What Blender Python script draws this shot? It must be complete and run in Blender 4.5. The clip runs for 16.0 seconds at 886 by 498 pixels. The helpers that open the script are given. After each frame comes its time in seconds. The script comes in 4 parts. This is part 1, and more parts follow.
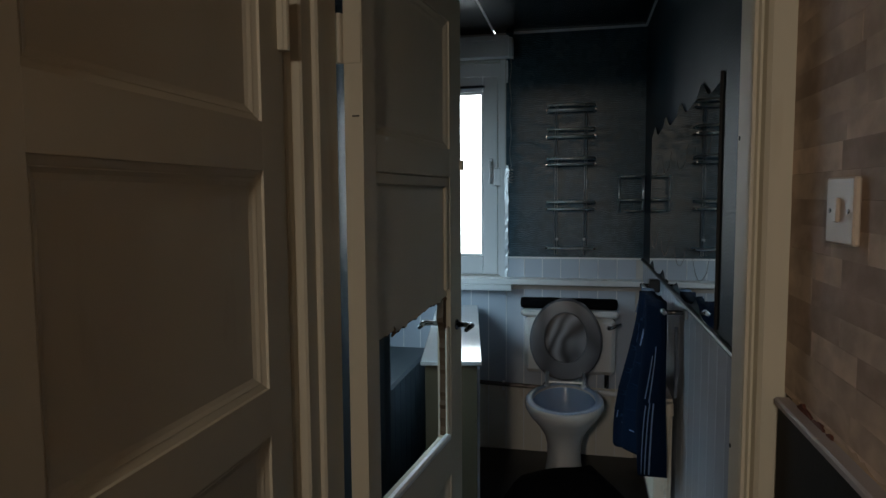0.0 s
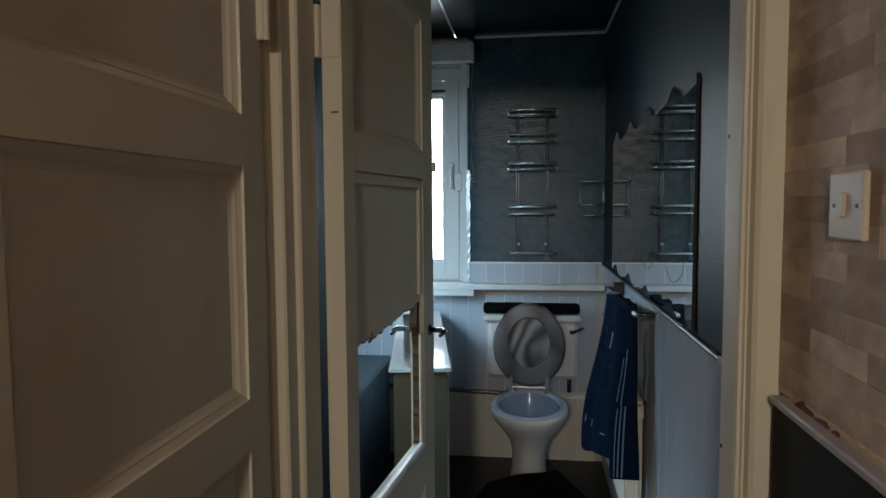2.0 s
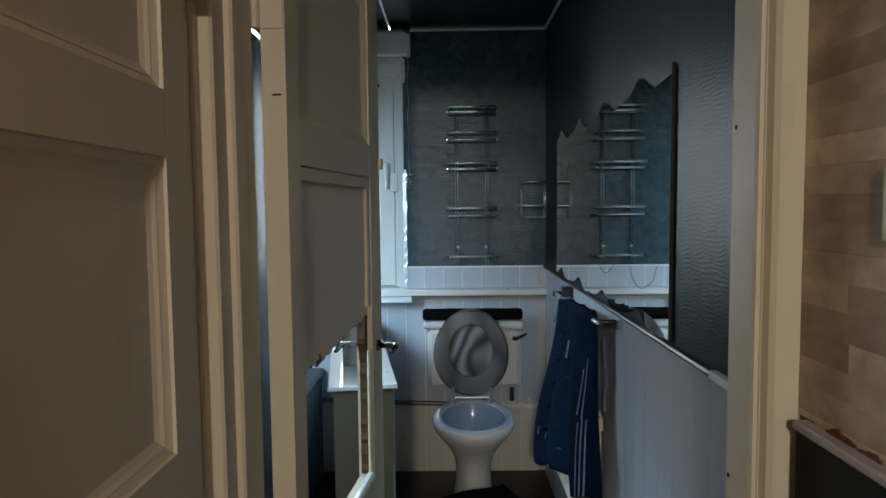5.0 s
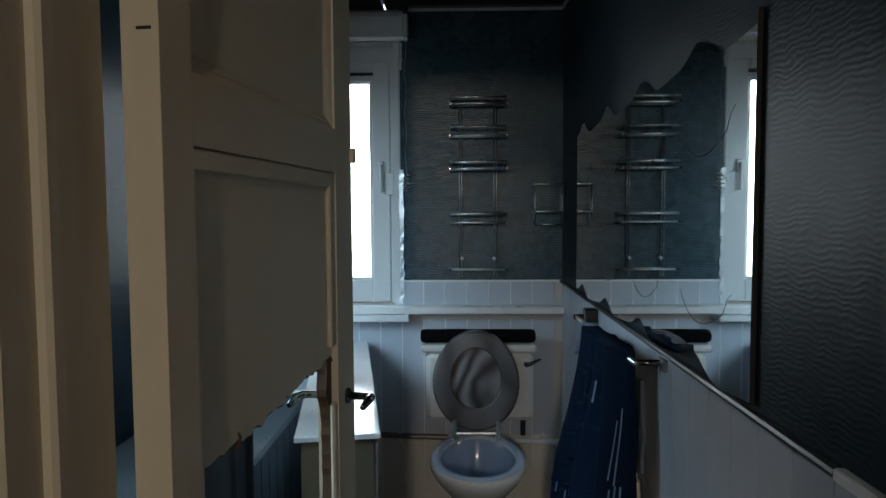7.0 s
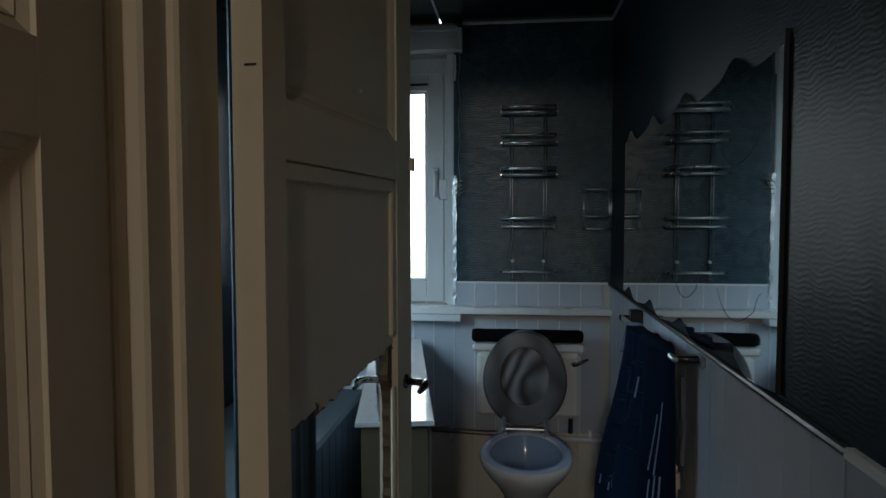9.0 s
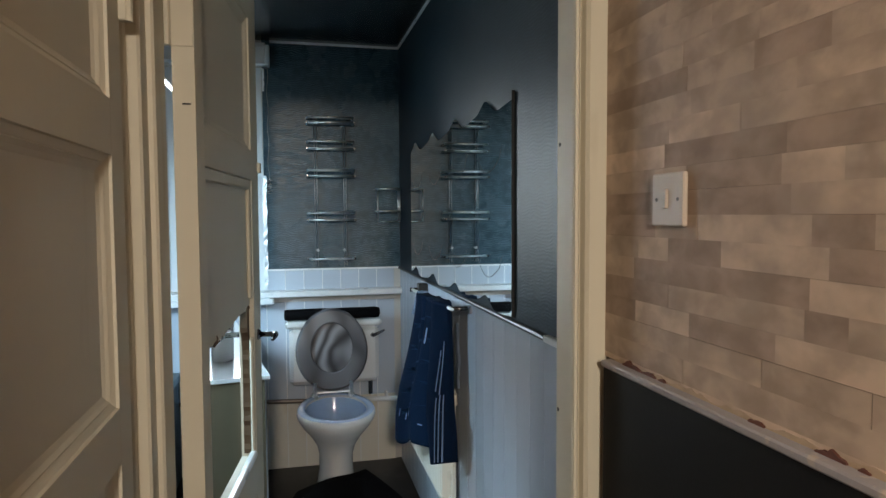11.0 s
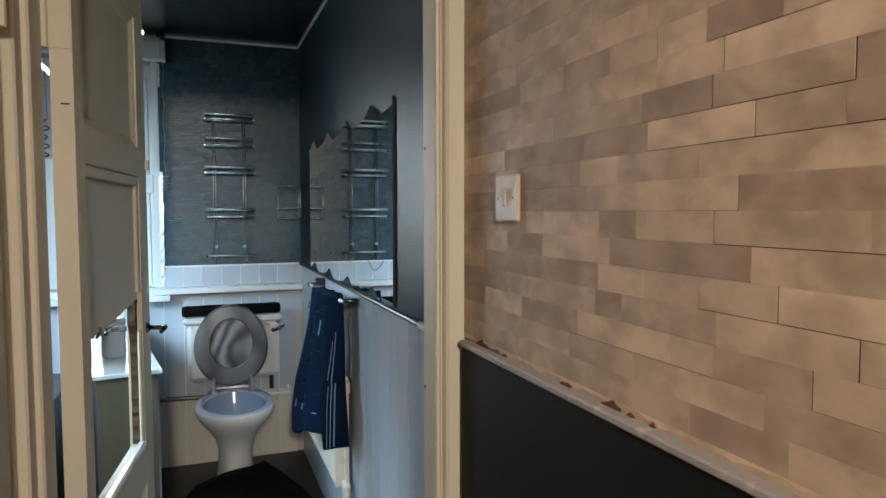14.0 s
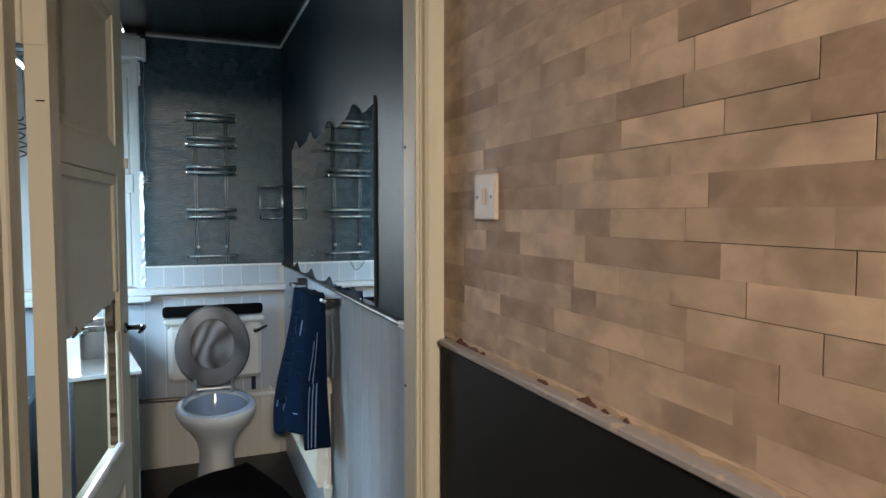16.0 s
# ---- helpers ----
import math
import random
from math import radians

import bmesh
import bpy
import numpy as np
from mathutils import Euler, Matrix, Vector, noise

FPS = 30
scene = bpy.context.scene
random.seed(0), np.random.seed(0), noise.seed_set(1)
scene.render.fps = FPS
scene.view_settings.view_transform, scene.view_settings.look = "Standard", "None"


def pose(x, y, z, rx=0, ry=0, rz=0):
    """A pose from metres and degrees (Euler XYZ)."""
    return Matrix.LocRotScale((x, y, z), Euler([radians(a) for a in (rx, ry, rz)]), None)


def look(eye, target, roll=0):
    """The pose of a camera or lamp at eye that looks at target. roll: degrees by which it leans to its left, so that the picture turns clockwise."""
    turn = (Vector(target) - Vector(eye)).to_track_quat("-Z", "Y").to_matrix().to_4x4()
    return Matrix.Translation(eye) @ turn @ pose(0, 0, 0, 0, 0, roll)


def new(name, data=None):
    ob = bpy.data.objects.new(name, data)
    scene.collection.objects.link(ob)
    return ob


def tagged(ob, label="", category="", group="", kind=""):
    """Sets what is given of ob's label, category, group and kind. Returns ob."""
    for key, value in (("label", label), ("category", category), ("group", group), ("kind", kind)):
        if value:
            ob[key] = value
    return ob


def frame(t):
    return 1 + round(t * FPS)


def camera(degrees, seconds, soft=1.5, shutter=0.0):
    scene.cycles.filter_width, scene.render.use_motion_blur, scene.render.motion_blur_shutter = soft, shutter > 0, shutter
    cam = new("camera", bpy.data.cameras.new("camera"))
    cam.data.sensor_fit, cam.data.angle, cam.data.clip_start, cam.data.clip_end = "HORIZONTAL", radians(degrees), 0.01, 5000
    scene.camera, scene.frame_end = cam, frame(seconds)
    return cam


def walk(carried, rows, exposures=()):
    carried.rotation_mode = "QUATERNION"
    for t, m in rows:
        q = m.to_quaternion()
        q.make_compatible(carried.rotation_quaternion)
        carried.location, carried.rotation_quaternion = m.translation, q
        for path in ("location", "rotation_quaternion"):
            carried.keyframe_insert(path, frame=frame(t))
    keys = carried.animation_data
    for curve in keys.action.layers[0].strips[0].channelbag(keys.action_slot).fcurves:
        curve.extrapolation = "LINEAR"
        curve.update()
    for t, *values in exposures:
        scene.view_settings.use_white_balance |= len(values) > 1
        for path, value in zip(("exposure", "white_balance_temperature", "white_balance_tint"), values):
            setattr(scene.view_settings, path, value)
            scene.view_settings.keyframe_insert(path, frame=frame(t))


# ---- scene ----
cam = camera(68.8, 16.0)

PATH = [
    (0, (-0.332, -0.605, 1.443), (-0.749, 1.344, 1.281), -0.4),
    (0.5, (-0.34, -0.605, 1.437), (-0.746, 1.347, 1.276), -0.4),
    (1, (-0.345, -0.603, 1.433), (-0.719, 1.356, 1.28), -0.4),
    (1.5, (-0.376, -0.611, 1.424), (-0.693, 1.358, 1.274), -0.3),
    (2, (-0.409, -0.575, 1.427), (-0.671, 1.403, 1.288), -0.4),
    (2.5, (-0.448, -0.487, 1.425), (-0.665, 1.497, 1.283), -0.4),
    (3, (-0.498, -0.498, 1.433), (-0.562, 1.495, 1.289), -0.4),
    (3.5, (-0.544, -0.531, 1.409), (-0.482, 1.463, 1.266), -0.4),
    (4, (-0.555, -0.541, 1.422), (-0.502, 1.454, 1.289), -0.4),
    (4.2, (-0.547, -0.53, 1.424), (-0.504, 1.465, 1.288), -0.5),
    (6.3, (-0.48, -0.103, 1.426), (-0.577, 1.89, 1.296), -0.2),
    (6.5, (-0.485, -0.068, 1.427), (-0.54, 1.927, 1.299), -0.3),
    (7, (-0.474, 0.031, 1.425), (-0.525, 2.027, 1.306), -0.3),
    (7.5, (-0.439, 0.132, 1.435), (-0.571, 2.124, 1.315), -0.4),
    (8, (-0.429, 0.141, 1.436), (-0.654, 2.125, 1.322), -0.4),
    (8.2, (-0.437, 0.121, 1.434), (-0.665, 2.105, 1.323), -0.2),
    (10.3, (-0.578, -0.505, 1.41), (-0.553, 1.492, 1.309), -0.1),
    (10.5, (-0.602, -0.539, 1.408), (-0.464, 1.453, 1.303), -0.2),
    (11, (-0.602, -0.63, 1.399), (-0.147, 1.315, 1.292), -0.3),
    (11.5, (-0.603, -0.709, 1.401), (-0.103, 1.224, 1.28), -0.4),
    (12, (-0.595, -0.756, 1.392), (-0.094, 1.177, 1.278), -0.3),
    (12.5, (-0.573, -0.772, 1.386), (-0.028, 1.15, 1.272), -0.2),
    (13, (-0.56, -0.779, 1.396), (0.074, 1.114, 1.276), -0.2),
    (13.5, (-0.557, -0.782, 1.387), (0.11, 1.1, 1.269), -0.2),
    (14, (-0.546, -0.787, 1.396), (0.155, 1.083, 1.281), -0.1),
    (14.5, (-0.537, -0.784, 1.393), (0.197, 1.072, 1.277), -0.0),
    (15, (-0.545, -0.795, 1.394), (0.187, 1.063, 1.279), -0.1),
    (15.5, (-0.543, -0.796, 1.393), (0.191, 1.062, 1.279), -0.1),
    (16, (-0.536, -0.795, 1.391), (0.207, 1.058, 1.28), -0.0),
]
EXPOSURES = [(0, -0.50), (1.2, -0.40), (2.0, 0.32), (2.5, 0.48), (3.0, 1.02), (3.5, 1.10), (4.2, 1.02), (6.3, 0.0), (7.0, -0.05), (7.5, -0.65), (8.2, -1.2), (10.3, 1.0), (11.0, 1.22), (12.5, 1.45), (14.0, 1.38), (16.0, 1.35)]
walk(cam, [(t, look(eye, target, roll)) for t, eye, target, roll in PATH], EXPOSURES)

# ---------------------------------------------------------------- light
world = bpy.data.worlds.new("world")
scene.world = world
world.use_nodes = True
wn = world.node_tree
sky = wn.nodes.new("ShaderNodeTexSky")
sky.sky_type, sky.sun_disc = "NISHITA", False
sky.sun_elevation, sky.sun_rotation = radians(35), radians(200)
wn.links.new(sky.outputs[0], wn.nodes["Background"].inputs[0])
wn.nodes["Background"].inputs[1].default_value = 0.1

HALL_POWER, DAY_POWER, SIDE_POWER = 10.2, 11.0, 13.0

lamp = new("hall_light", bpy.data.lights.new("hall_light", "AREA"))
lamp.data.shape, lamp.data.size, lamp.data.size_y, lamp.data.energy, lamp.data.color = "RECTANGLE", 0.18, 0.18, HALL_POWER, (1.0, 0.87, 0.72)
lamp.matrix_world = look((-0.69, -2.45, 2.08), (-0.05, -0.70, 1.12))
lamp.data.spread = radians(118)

# added fill lamp of sky colour, in an unseen opening of the west wall
side = new("west_fill_light", bpy.data.lights.new("west_fill_light", "AREA"))
side.data.shape, side.data.size, side.data.size_y, side.data.energy, side.data.color = "RECTANGLE", 0.95, 0.80, SIDE_POWER, (0.56, 0.83, 1.0)
side.matrix_world = look((-1.78, 1.32, 1.68), (-0.65, 2.40, 0.60))
side.data.spread = radians(96)


# ---------------------------------------------------------------- materials
def material(name, base, rough=0.5, world=False, metal=0.0, spec=0.5, mottle=0.12, scale=6.0, grain=0.0, grain_scale=120.0, stretch=(1, 1, 1),
             per_object=0.0, coat=0.0, sheen=0.0, dirt=None, dirt_at=(0.58, 0.72), rough_var=0.1):
    """Colour with broad mottling, fine grain relief, optional stains and object-to-object variation."""
    m = bpy.data.materials.new(name)
    m.use_nodes = True
    t = m.node_tree
    n, l = t.nodes, t.links
    b = n["Principled BSDF"]
    b.inputs["Metallic"].default_value = metal
    b.inputs["Specular IOR Level"].default_value = spec
    b.inputs["Coat Weight"].default_value = coat
    b.inputs["Sheen Weight"].default_value = sheen
    tc = n.new("ShaderNodeTexCoord")
    mp = n.new("ShaderNodeMapping")
    mp.inputs["Scale"].default_value = stretch
    l.new(n.new("ShaderNodeNewGeometry").outputs["Position"] if world else tc.outputs["Object"], mp.inputs[0])
    broad = n.new("ShaderNodeTexNoise")
    broad.inputs["Scale"].default_value, broad.inputs["Detail"].default_value = scale, 4
    l.new(mp.outputs[0], broad.inputs["Vector"])
    lo = [max(0.0, c * (1 - mottle)) for c in base]
    hi = [min(1.0, c * (1 + mottle)) for c in base]
    mix = n.new("ShaderNodeMix")
    mix.data_type = "RGBA"
    mix.inputs[6].default_value, mix.inputs[7].default_value = (*lo, 1), (*hi, 1)
    l.new(broad.outputs["Fac"], mix.inputs[0])
    col = mix.outputs[2]
    if per_object:
        info = n.new("ShaderNodeObjectInfo")
        hsv = n.new("ShaderNodeHueSaturation")
        rng = n.new("ShaderNodeMapRange")
        rng.inputs[3].default_value, rng.inputs[4].default_value = 1 - per_object, 1 + per_object
        l.new(info.outputs["Random"], rng.inputs[0])
        l.new(rng.outputs[0], hsv.inputs["Value"])
        l.new(col, hsv.inputs["Color"])
        col = hsv.outputs[0]
    if dirt:
        dn = n.new("ShaderNodeTexNoise")
        dn.inputs["Scale"].default_value, dn.inputs["Detail"].default_value = scale * 2.3, 7
        l.new(mp.outputs[0], dn.inputs["Vector"])
        ramp = n.new("ShaderNodeMapRange")
        ramp.inputs[1].default_value, ramp.inputs[2].default_value = dirt_at
        l.new(dn.outputs["Fac"], ramp.inputs[0])
        dm = n.new("ShaderNodeMix")
        dm.data_type = "RGBA"
        dm.inputs[7].default_value = (*dirt, 1)
        l.new(ramp.outputs[0], dm.inputs[0])
        l.new(col, dm.inputs[6])
        col = dm.outputs[2]
    l.new(col, b.inputs["Base Color"])
    rr = n.new("ShaderNodeMapRange")
    rr.inputs[3].default_value, rr.inputs[4].default_value = max(0.02, rough - rough_var), min(1, rough + rough_var)
    l.new(broad.outputs["Fac"], rr.inputs[0])
    l.new(rr.outputs[0], b.inputs["Roughness"])
    if grain:
        g = n.new("ShaderNodeTexNoise")
        g.inputs["Scale"].default_value, g.inputs["Detail"].default_value = grain_scale, 4
        l.new(mp.outputs[0], g.inputs["Vector"])
        bp = n.new("ShaderNodeBump")
        bp.inputs["Strength"].default_value, bp.inputs["Distance"].default_value = grain, 0.004
        l.new(g.outputs["Fac"], bp.inputs["Height"])
        l.new(bp.outputs[0], b.inputs["Normal"])
    return m


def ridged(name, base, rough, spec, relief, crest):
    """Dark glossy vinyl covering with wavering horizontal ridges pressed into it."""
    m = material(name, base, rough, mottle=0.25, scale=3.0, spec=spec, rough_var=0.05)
    t = m.node_tree
    n, l = t.nodes, t.links
    tc = n.new("ShaderNodeTexCoord")
    bands = n.new("ShaderNodeTexWave")
    bands.wave_type, bands.bands_direction = "BANDS", "Z"
    for key, value in (("Scale", 34.0), ("Distortion", 10.0), ("Detail", 2.0), ("Detail Scale", 0.62)):
        bands.inputs[key].default_value = value
    l.new(tc.outputs["Object"], bands.inputs["Vector"])
    fade = n.new("ShaderNodeTexNoise")
    fade.inputs["Scale"].default_value, fade.inputs["Detail"].default_value = 24.0, 3
    l.new(tc.outputs["Object"], fade.inputs["Vector"])
    mul = n.new("ShaderNodeMath")
    mul.operation = "MULTIPLY"
    l.new(bands.outputs["Fac"], mul.inputs[0])
    patch = n.new("ShaderNodeMapRange")
    patch.inputs[1].default_value, patch.inputs[2].default_value = 0.36, 0.66
    patch.inputs[3].default_value = 0.5
    l.new(fade.outputs["Fac"], patch.inputs[0])
    l.new(patch.outputs[0], mul.inputs[1])
    bp = n.new("ShaderNodeBump")
    bp.inputs["Strength"].default_value, bp.inputs["Distance"].default_value = 1.0, relief
    l.new(mul.outputs[0], bp.inputs["Height"])
    b = n["Principled BSDF"]
    l.new(bp.outputs[0], b.inputs["Normal"])
    # crests painted paler in patches, in place of glints along the ridges
    worn = n.new("ShaderNodeMapRange")
    worn.inputs[1].default_value, worn.inputs[2].default_value = 0.40, 0.72
    l.new(mul.outputs[0], worn.inputs[0])
    mix = n.new("ShaderNodeMix")
    mix.data_type = "RGBA"
    mix.inputs[7].default_value = (*crest, 1)
    l.new(worn.outputs[0], mix.inputs[0])
    l.new(b.inputs["Base Color"].links[0].from_socket, mix.inputs[6])
    l.new(mix.outputs[2], b.inputs["Base Color"])
    return m


def stone_paper(name, value=1.0, warm=1.0):
    """Printed stone-effect paper: clouds of tan, sand and pinkish brown that run over the printed joints."""
    m = material(name, (0.4, 0.3, 0.23), 0.74, world=True, grain=0.22, grain_scale=70, scale=9)
    t = m.node_tree
    n, l = t.nodes, t.links
    b = n["Principled BSDF"]
    pos = n.new("ShaderNodeNewGeometry").outputs["Position"]
    info = n.new("ShaderNodeObjectInfo")

    def cloud(scale, stretch, lo, hi, warp, shift=False):
        mp = n.new("ShaderNodeMapping")
        mp.inputs["Scale"].default_value = stretch
        l.new(pos, mp.inputs[0])
        vec = mp.outputs[0]
        if shift:
            move = n.new("ShaderNodeVectorMath")
            move.operation = "MULTIPLY_ADD"
            move.inputs[1].default_value = (7.0, 3.0, 5.0)
            l.new(info.outputs["Random"], move.inputs[0])
            l.new(vec, move.inputs[2])
            vec = move.outputs[0]
        tex = n.new("ShaderNodeTexNoise")
        tex.inputs["Scale"].default_value, tex.inputs["Detail"].default_value, tex.inputs["Distortion"].default_value = scale, 3, warp
        l.new(vec, tex.inputs["Vector"])
        r = n.new("ShaderNodeMapRange")
        r.interpolation_type = "SMOOTHSTEP"
        r.inputs[1].default_value, r.inputs[2].default_value = lo, hi
        l.new(tex.outputs["Fac"], r.inputs[0])
        return r.outputs[0]

    def blend(fac, a, c):
        mix = n.new("ShaderNodeMix")
        mix.data_type = "RGBA"
        l.new(fac, mix.inputs[0])
        for k, v in ((6, a), (7, c)):
            if isinstance(v, tuple):
                mix.inputs[k].default_value = (*v, 1)
            else:
                l.new(v, mix.inputs[k])
        return mix.outputs[2]

    col = blend(cloud(15, (1, 0.9, 1.3), 0.30, 0.70, 0.2, True), tuple(c * value * w for c, w in zip((0.355, 0.262, 0.192), (1, warm, warm))), tuple(c * value * w for c, w in zip((0.54, 0.405, 0.300), (1, warm, warm))))
    col = blend(cloud(6, (1, 1, 1), 0.52, 0.80, 0.3), col, (0.42, 0.322, 0.25))
    hsv = n.new("ShaderNodeHueSaturation")
    rng = n.new("ShaderNodeMapRange")
    rng.inputs[3].default_value, rng.inputs[4].default_value = 0.93, 1.07
    l.new(info.outputs["Random"], rng.inputs[0])
    l.new(rng.outputs[0], hsv.inputs["Value"])
    l.new(col, hsv.inputs["Color"])
    l.new(hsv.outputs[0], b.inputs["Base Color"])
    return m


M_CREAM = material("cream_gloss_paint", (0.60, 0.556, 0.445), 0.56, spec=0.35, mottle=0.06, scale=4, grain=0.12, grain_scale=40, stretch=(1, 1, 0.25), dirt=(0.42, 0.35, 0.25), dirt_at=(0.64, 0.9))
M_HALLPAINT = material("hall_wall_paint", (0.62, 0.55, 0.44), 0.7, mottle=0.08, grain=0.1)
# unseen hall ceiling, darkened so less light bounces onto the upper walls
M_CEILING = material("low_bounce_ceiling", (0.30, 0.28, 0.25), 0.8, mottle=0.05, grain=0.1)
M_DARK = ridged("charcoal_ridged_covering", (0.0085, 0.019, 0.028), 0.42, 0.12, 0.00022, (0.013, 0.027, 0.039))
# same covering, lighter and glossier in place of hall light mirrored in it
M_DARKLIT = ridged("charcoal_lit_ridged_covering", (0.030, 0.060, 0.080), 0.27, 0.34, 0.00050, (0.074, 0.132, 0.168))
M_DARKCEIL = material("black_gloss_ceiling_panel", (0.012, 0.015, 0.018), 0.22, mottle=0.3, scale=2)
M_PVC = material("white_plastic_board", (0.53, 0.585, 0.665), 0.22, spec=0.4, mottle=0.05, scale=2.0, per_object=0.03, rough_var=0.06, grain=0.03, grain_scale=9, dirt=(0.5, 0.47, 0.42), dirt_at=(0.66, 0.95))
# stained boards, base lifted to pale cream in place of warm hall light
M_PVCSTAINEDLIT = material("stained_warm_lit_board", (0.80, 0.77, 0.69), 0.35, mottle=0.06, scale=3.0, per_object=0.05, dirt=(0.45, 0.36, 0.22), dirt_at=(0.58, 0.85))
M_TRIM = material("white_plastic_trim", (0.85, 0.86, 0.87), 0.3, mottle=0.05)
M_PLASTER = material("plaster", (0.6, 0.58, 0.55), 0.85, mottle=0.1, grain=0.2)
M_UPVC = material("white_window_frame", (0.78, 0.80, 0.82), 0.32, mottle=0.03, scale=3)
M_FLOOR = material("dark_vinyl_floor", (0.020, 0.019, 0.019), 0.45, spec=0.3, mottle=0.35, scale=5, grain=0.08, dirt=(0.05, 0.045, 0.04), dirt_at=(0.55, 0.85))
M_HALLFLOOR = material("brown_carpet", (0.09, 0.06, 0.045), 0.95, mottle=0.3, grain=0.5, grain_scale=300)
M_CHROME = material("chrome", (0.93, 0.95, 0.97), 0.32, metal=1.0, mottle=0.05, rough_var=0.06)
M_DULLMETAL = material("dull_aluminium", (0.42, 0.43, 0.45), 0.35, metal=1.0, mottle=0.15, scale=9)
M_BLACKCHROME = material("dark_chrome", (0.16, 0.16, 0.17), 0.2, metal=1.0, mottle=0.2)
M_MIRROR = material("mirror_glass", (0.84, 0.87, 0.86), 0.025, metal=1.0, mottle=0.01, rough_var=0.005)
M_ETCH = material("etched_glass", (0.10, 0.11, 0.11), 0.35, mottle=0.1)
M_BLACKEDGE = material("black_edge", (0.008, 0.008, 0.009), 0.7)
M_CERAMIC = material("white_ceramic", (0.82, 0.82, 0.81), 0.10, mottle=0.03, coat=0.5, rough_var=0.03)
# bowl and rim share one pale blue; the bowl's is darkened for inner shade
M_BOWL = material("shaded_blue_ceramic", (0.33, 0.44, 0.62), 0.10, mottle=0.05, coat=0.5, rough_var=0.03)
M_BOWLRIM = material("pale_blue_rim_ceramic", (0.50, 0.61, 0.79), 0.10, mottle=0.04, coat=0.5, rough_var=0.03)
M_BLUECLOTH = material("navy_towelling", (0.0036, 0.0100, 0.0255), 0.95, spec=0.05, mottle=0.5, scale=7, stretch=(1, 1, 0.5), grain=0.7, grain_scale=260)
M_BLUELIGHT = material("pale_blue_stripe", (0.26, 0.33, 0.47), 0.95, spec=0.05, mottle=0.2, grain=0.6, grain_scale=260)
M_BLUEBAND = material("mid_blue_band", (0.013, 0.034, 0.070), 0.95, spec=0.05, mottle=0.3, grain=0.6, grain_scale=260)
M_GREYCLOTH = material("grey_towelling", (0.16, 0.20, 0.27), 0.95, spec=0.05, mottle=0.2, grain=0.6, grain_scale=260)
M_BLACKCLOTH = material("black_towelling", (0.006, 0.006, 0.007), 0.97, spec=0.05, mottle=0.4, grain=0.6, grain_scale=260)
M_CABTOP = material("white_laminate", (0.80, 0.82, 0.84), 0.13, spec=0.8, coat=0.4, rough_var=0.04, mottle=0.04, dirt=(0.25, 0.18, 0.12), dirt_at=(0.70, 0.74), scale=16)
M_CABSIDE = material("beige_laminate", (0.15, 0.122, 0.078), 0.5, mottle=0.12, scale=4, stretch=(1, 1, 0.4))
M_DADO = material("black_dado_paint", (0.008, 0.007, 0.0065), 0.6, spec=0.18, mottle=0.2, scale=3, grain=0.06)
M_DADOCAP = material("grey_lilac_ledge", (0.34, 0.31, 0.31), 0.5, mottle=0.12, scale=14, dirt=(0.55, 0.45, 0.36), dirt_at=(0.6, 0.7))
M_STONE = stone_paper("stone_effect_paper")
M_STONEPALE = stone_paper("stone_effect_paper_pale", 1.22, 1.0)
M_STONEDARK = stone_paper("stone_effect_paper_dark", 0.80, 0.96)
M_PAPERBACK = material("paper_backing", (0.075, 0.05, 0.033), 0.9, mottle=0.2)
M_TORN = material("torn_paper_edge", (0.46, 0.34, 0.235), 0.9, mottle=0.25, scale=40, grain=0.5)
M_REDPAINT = material("old_red_paint", (0.10, 0.032, 0.02), 0.7, mottle=0.4, scale=60)
M_SPLINTER = material("raw_splintered_wood", (0.085, 0.052, 0.027), 0.85, mottle=0.3, scale=18, stretch=(1, 1, 0.15), grain=0.6, grain_scale=90)
M_SWITCH = material("white_switch_plastic", (0.56, 0.48, 0.40), 0.45, spec=0.2, mottle=0.03)
M_SCREW = material("switch_screw", (0.10, 0.09, 0.08), 0.4, metal=0.7)
M_RAD = material("radiator_enamel", (0.72, 0.69, 0.60), 0.3, mottle=0.06, dirt=(0.4, 0.32, 0.2), dirt_at=(0.62, 0.9))
M_BLACKPLASTIC = material("black_plastic", (0.012, 0.012, 0.013), 0.4)
M_CURTAIN = material("slate_blue_curtain", (0.058, 0.076, 0.088), 0.5, mottle=0.2, scale=3)
M_WHITEPLASTIC = material("white_plastic", (0.68, 0.69, 0.71), 0.3, mottle=0.04)
M_FOIL = material("crinkled_foil_tape", (0.75, 0.77, 0.8), 0.3, metal=0.25, mottle=0.2, scale=20, grain=0.8, grain_scale=45)
M_CORD = material("pale_cord", (0.35, 0.34, 0.32), 0.8)
M_PIPEDARK = material("dull_brown_pipe", (0.13, 0.11, 0.10), 0.4, metal=0.6)


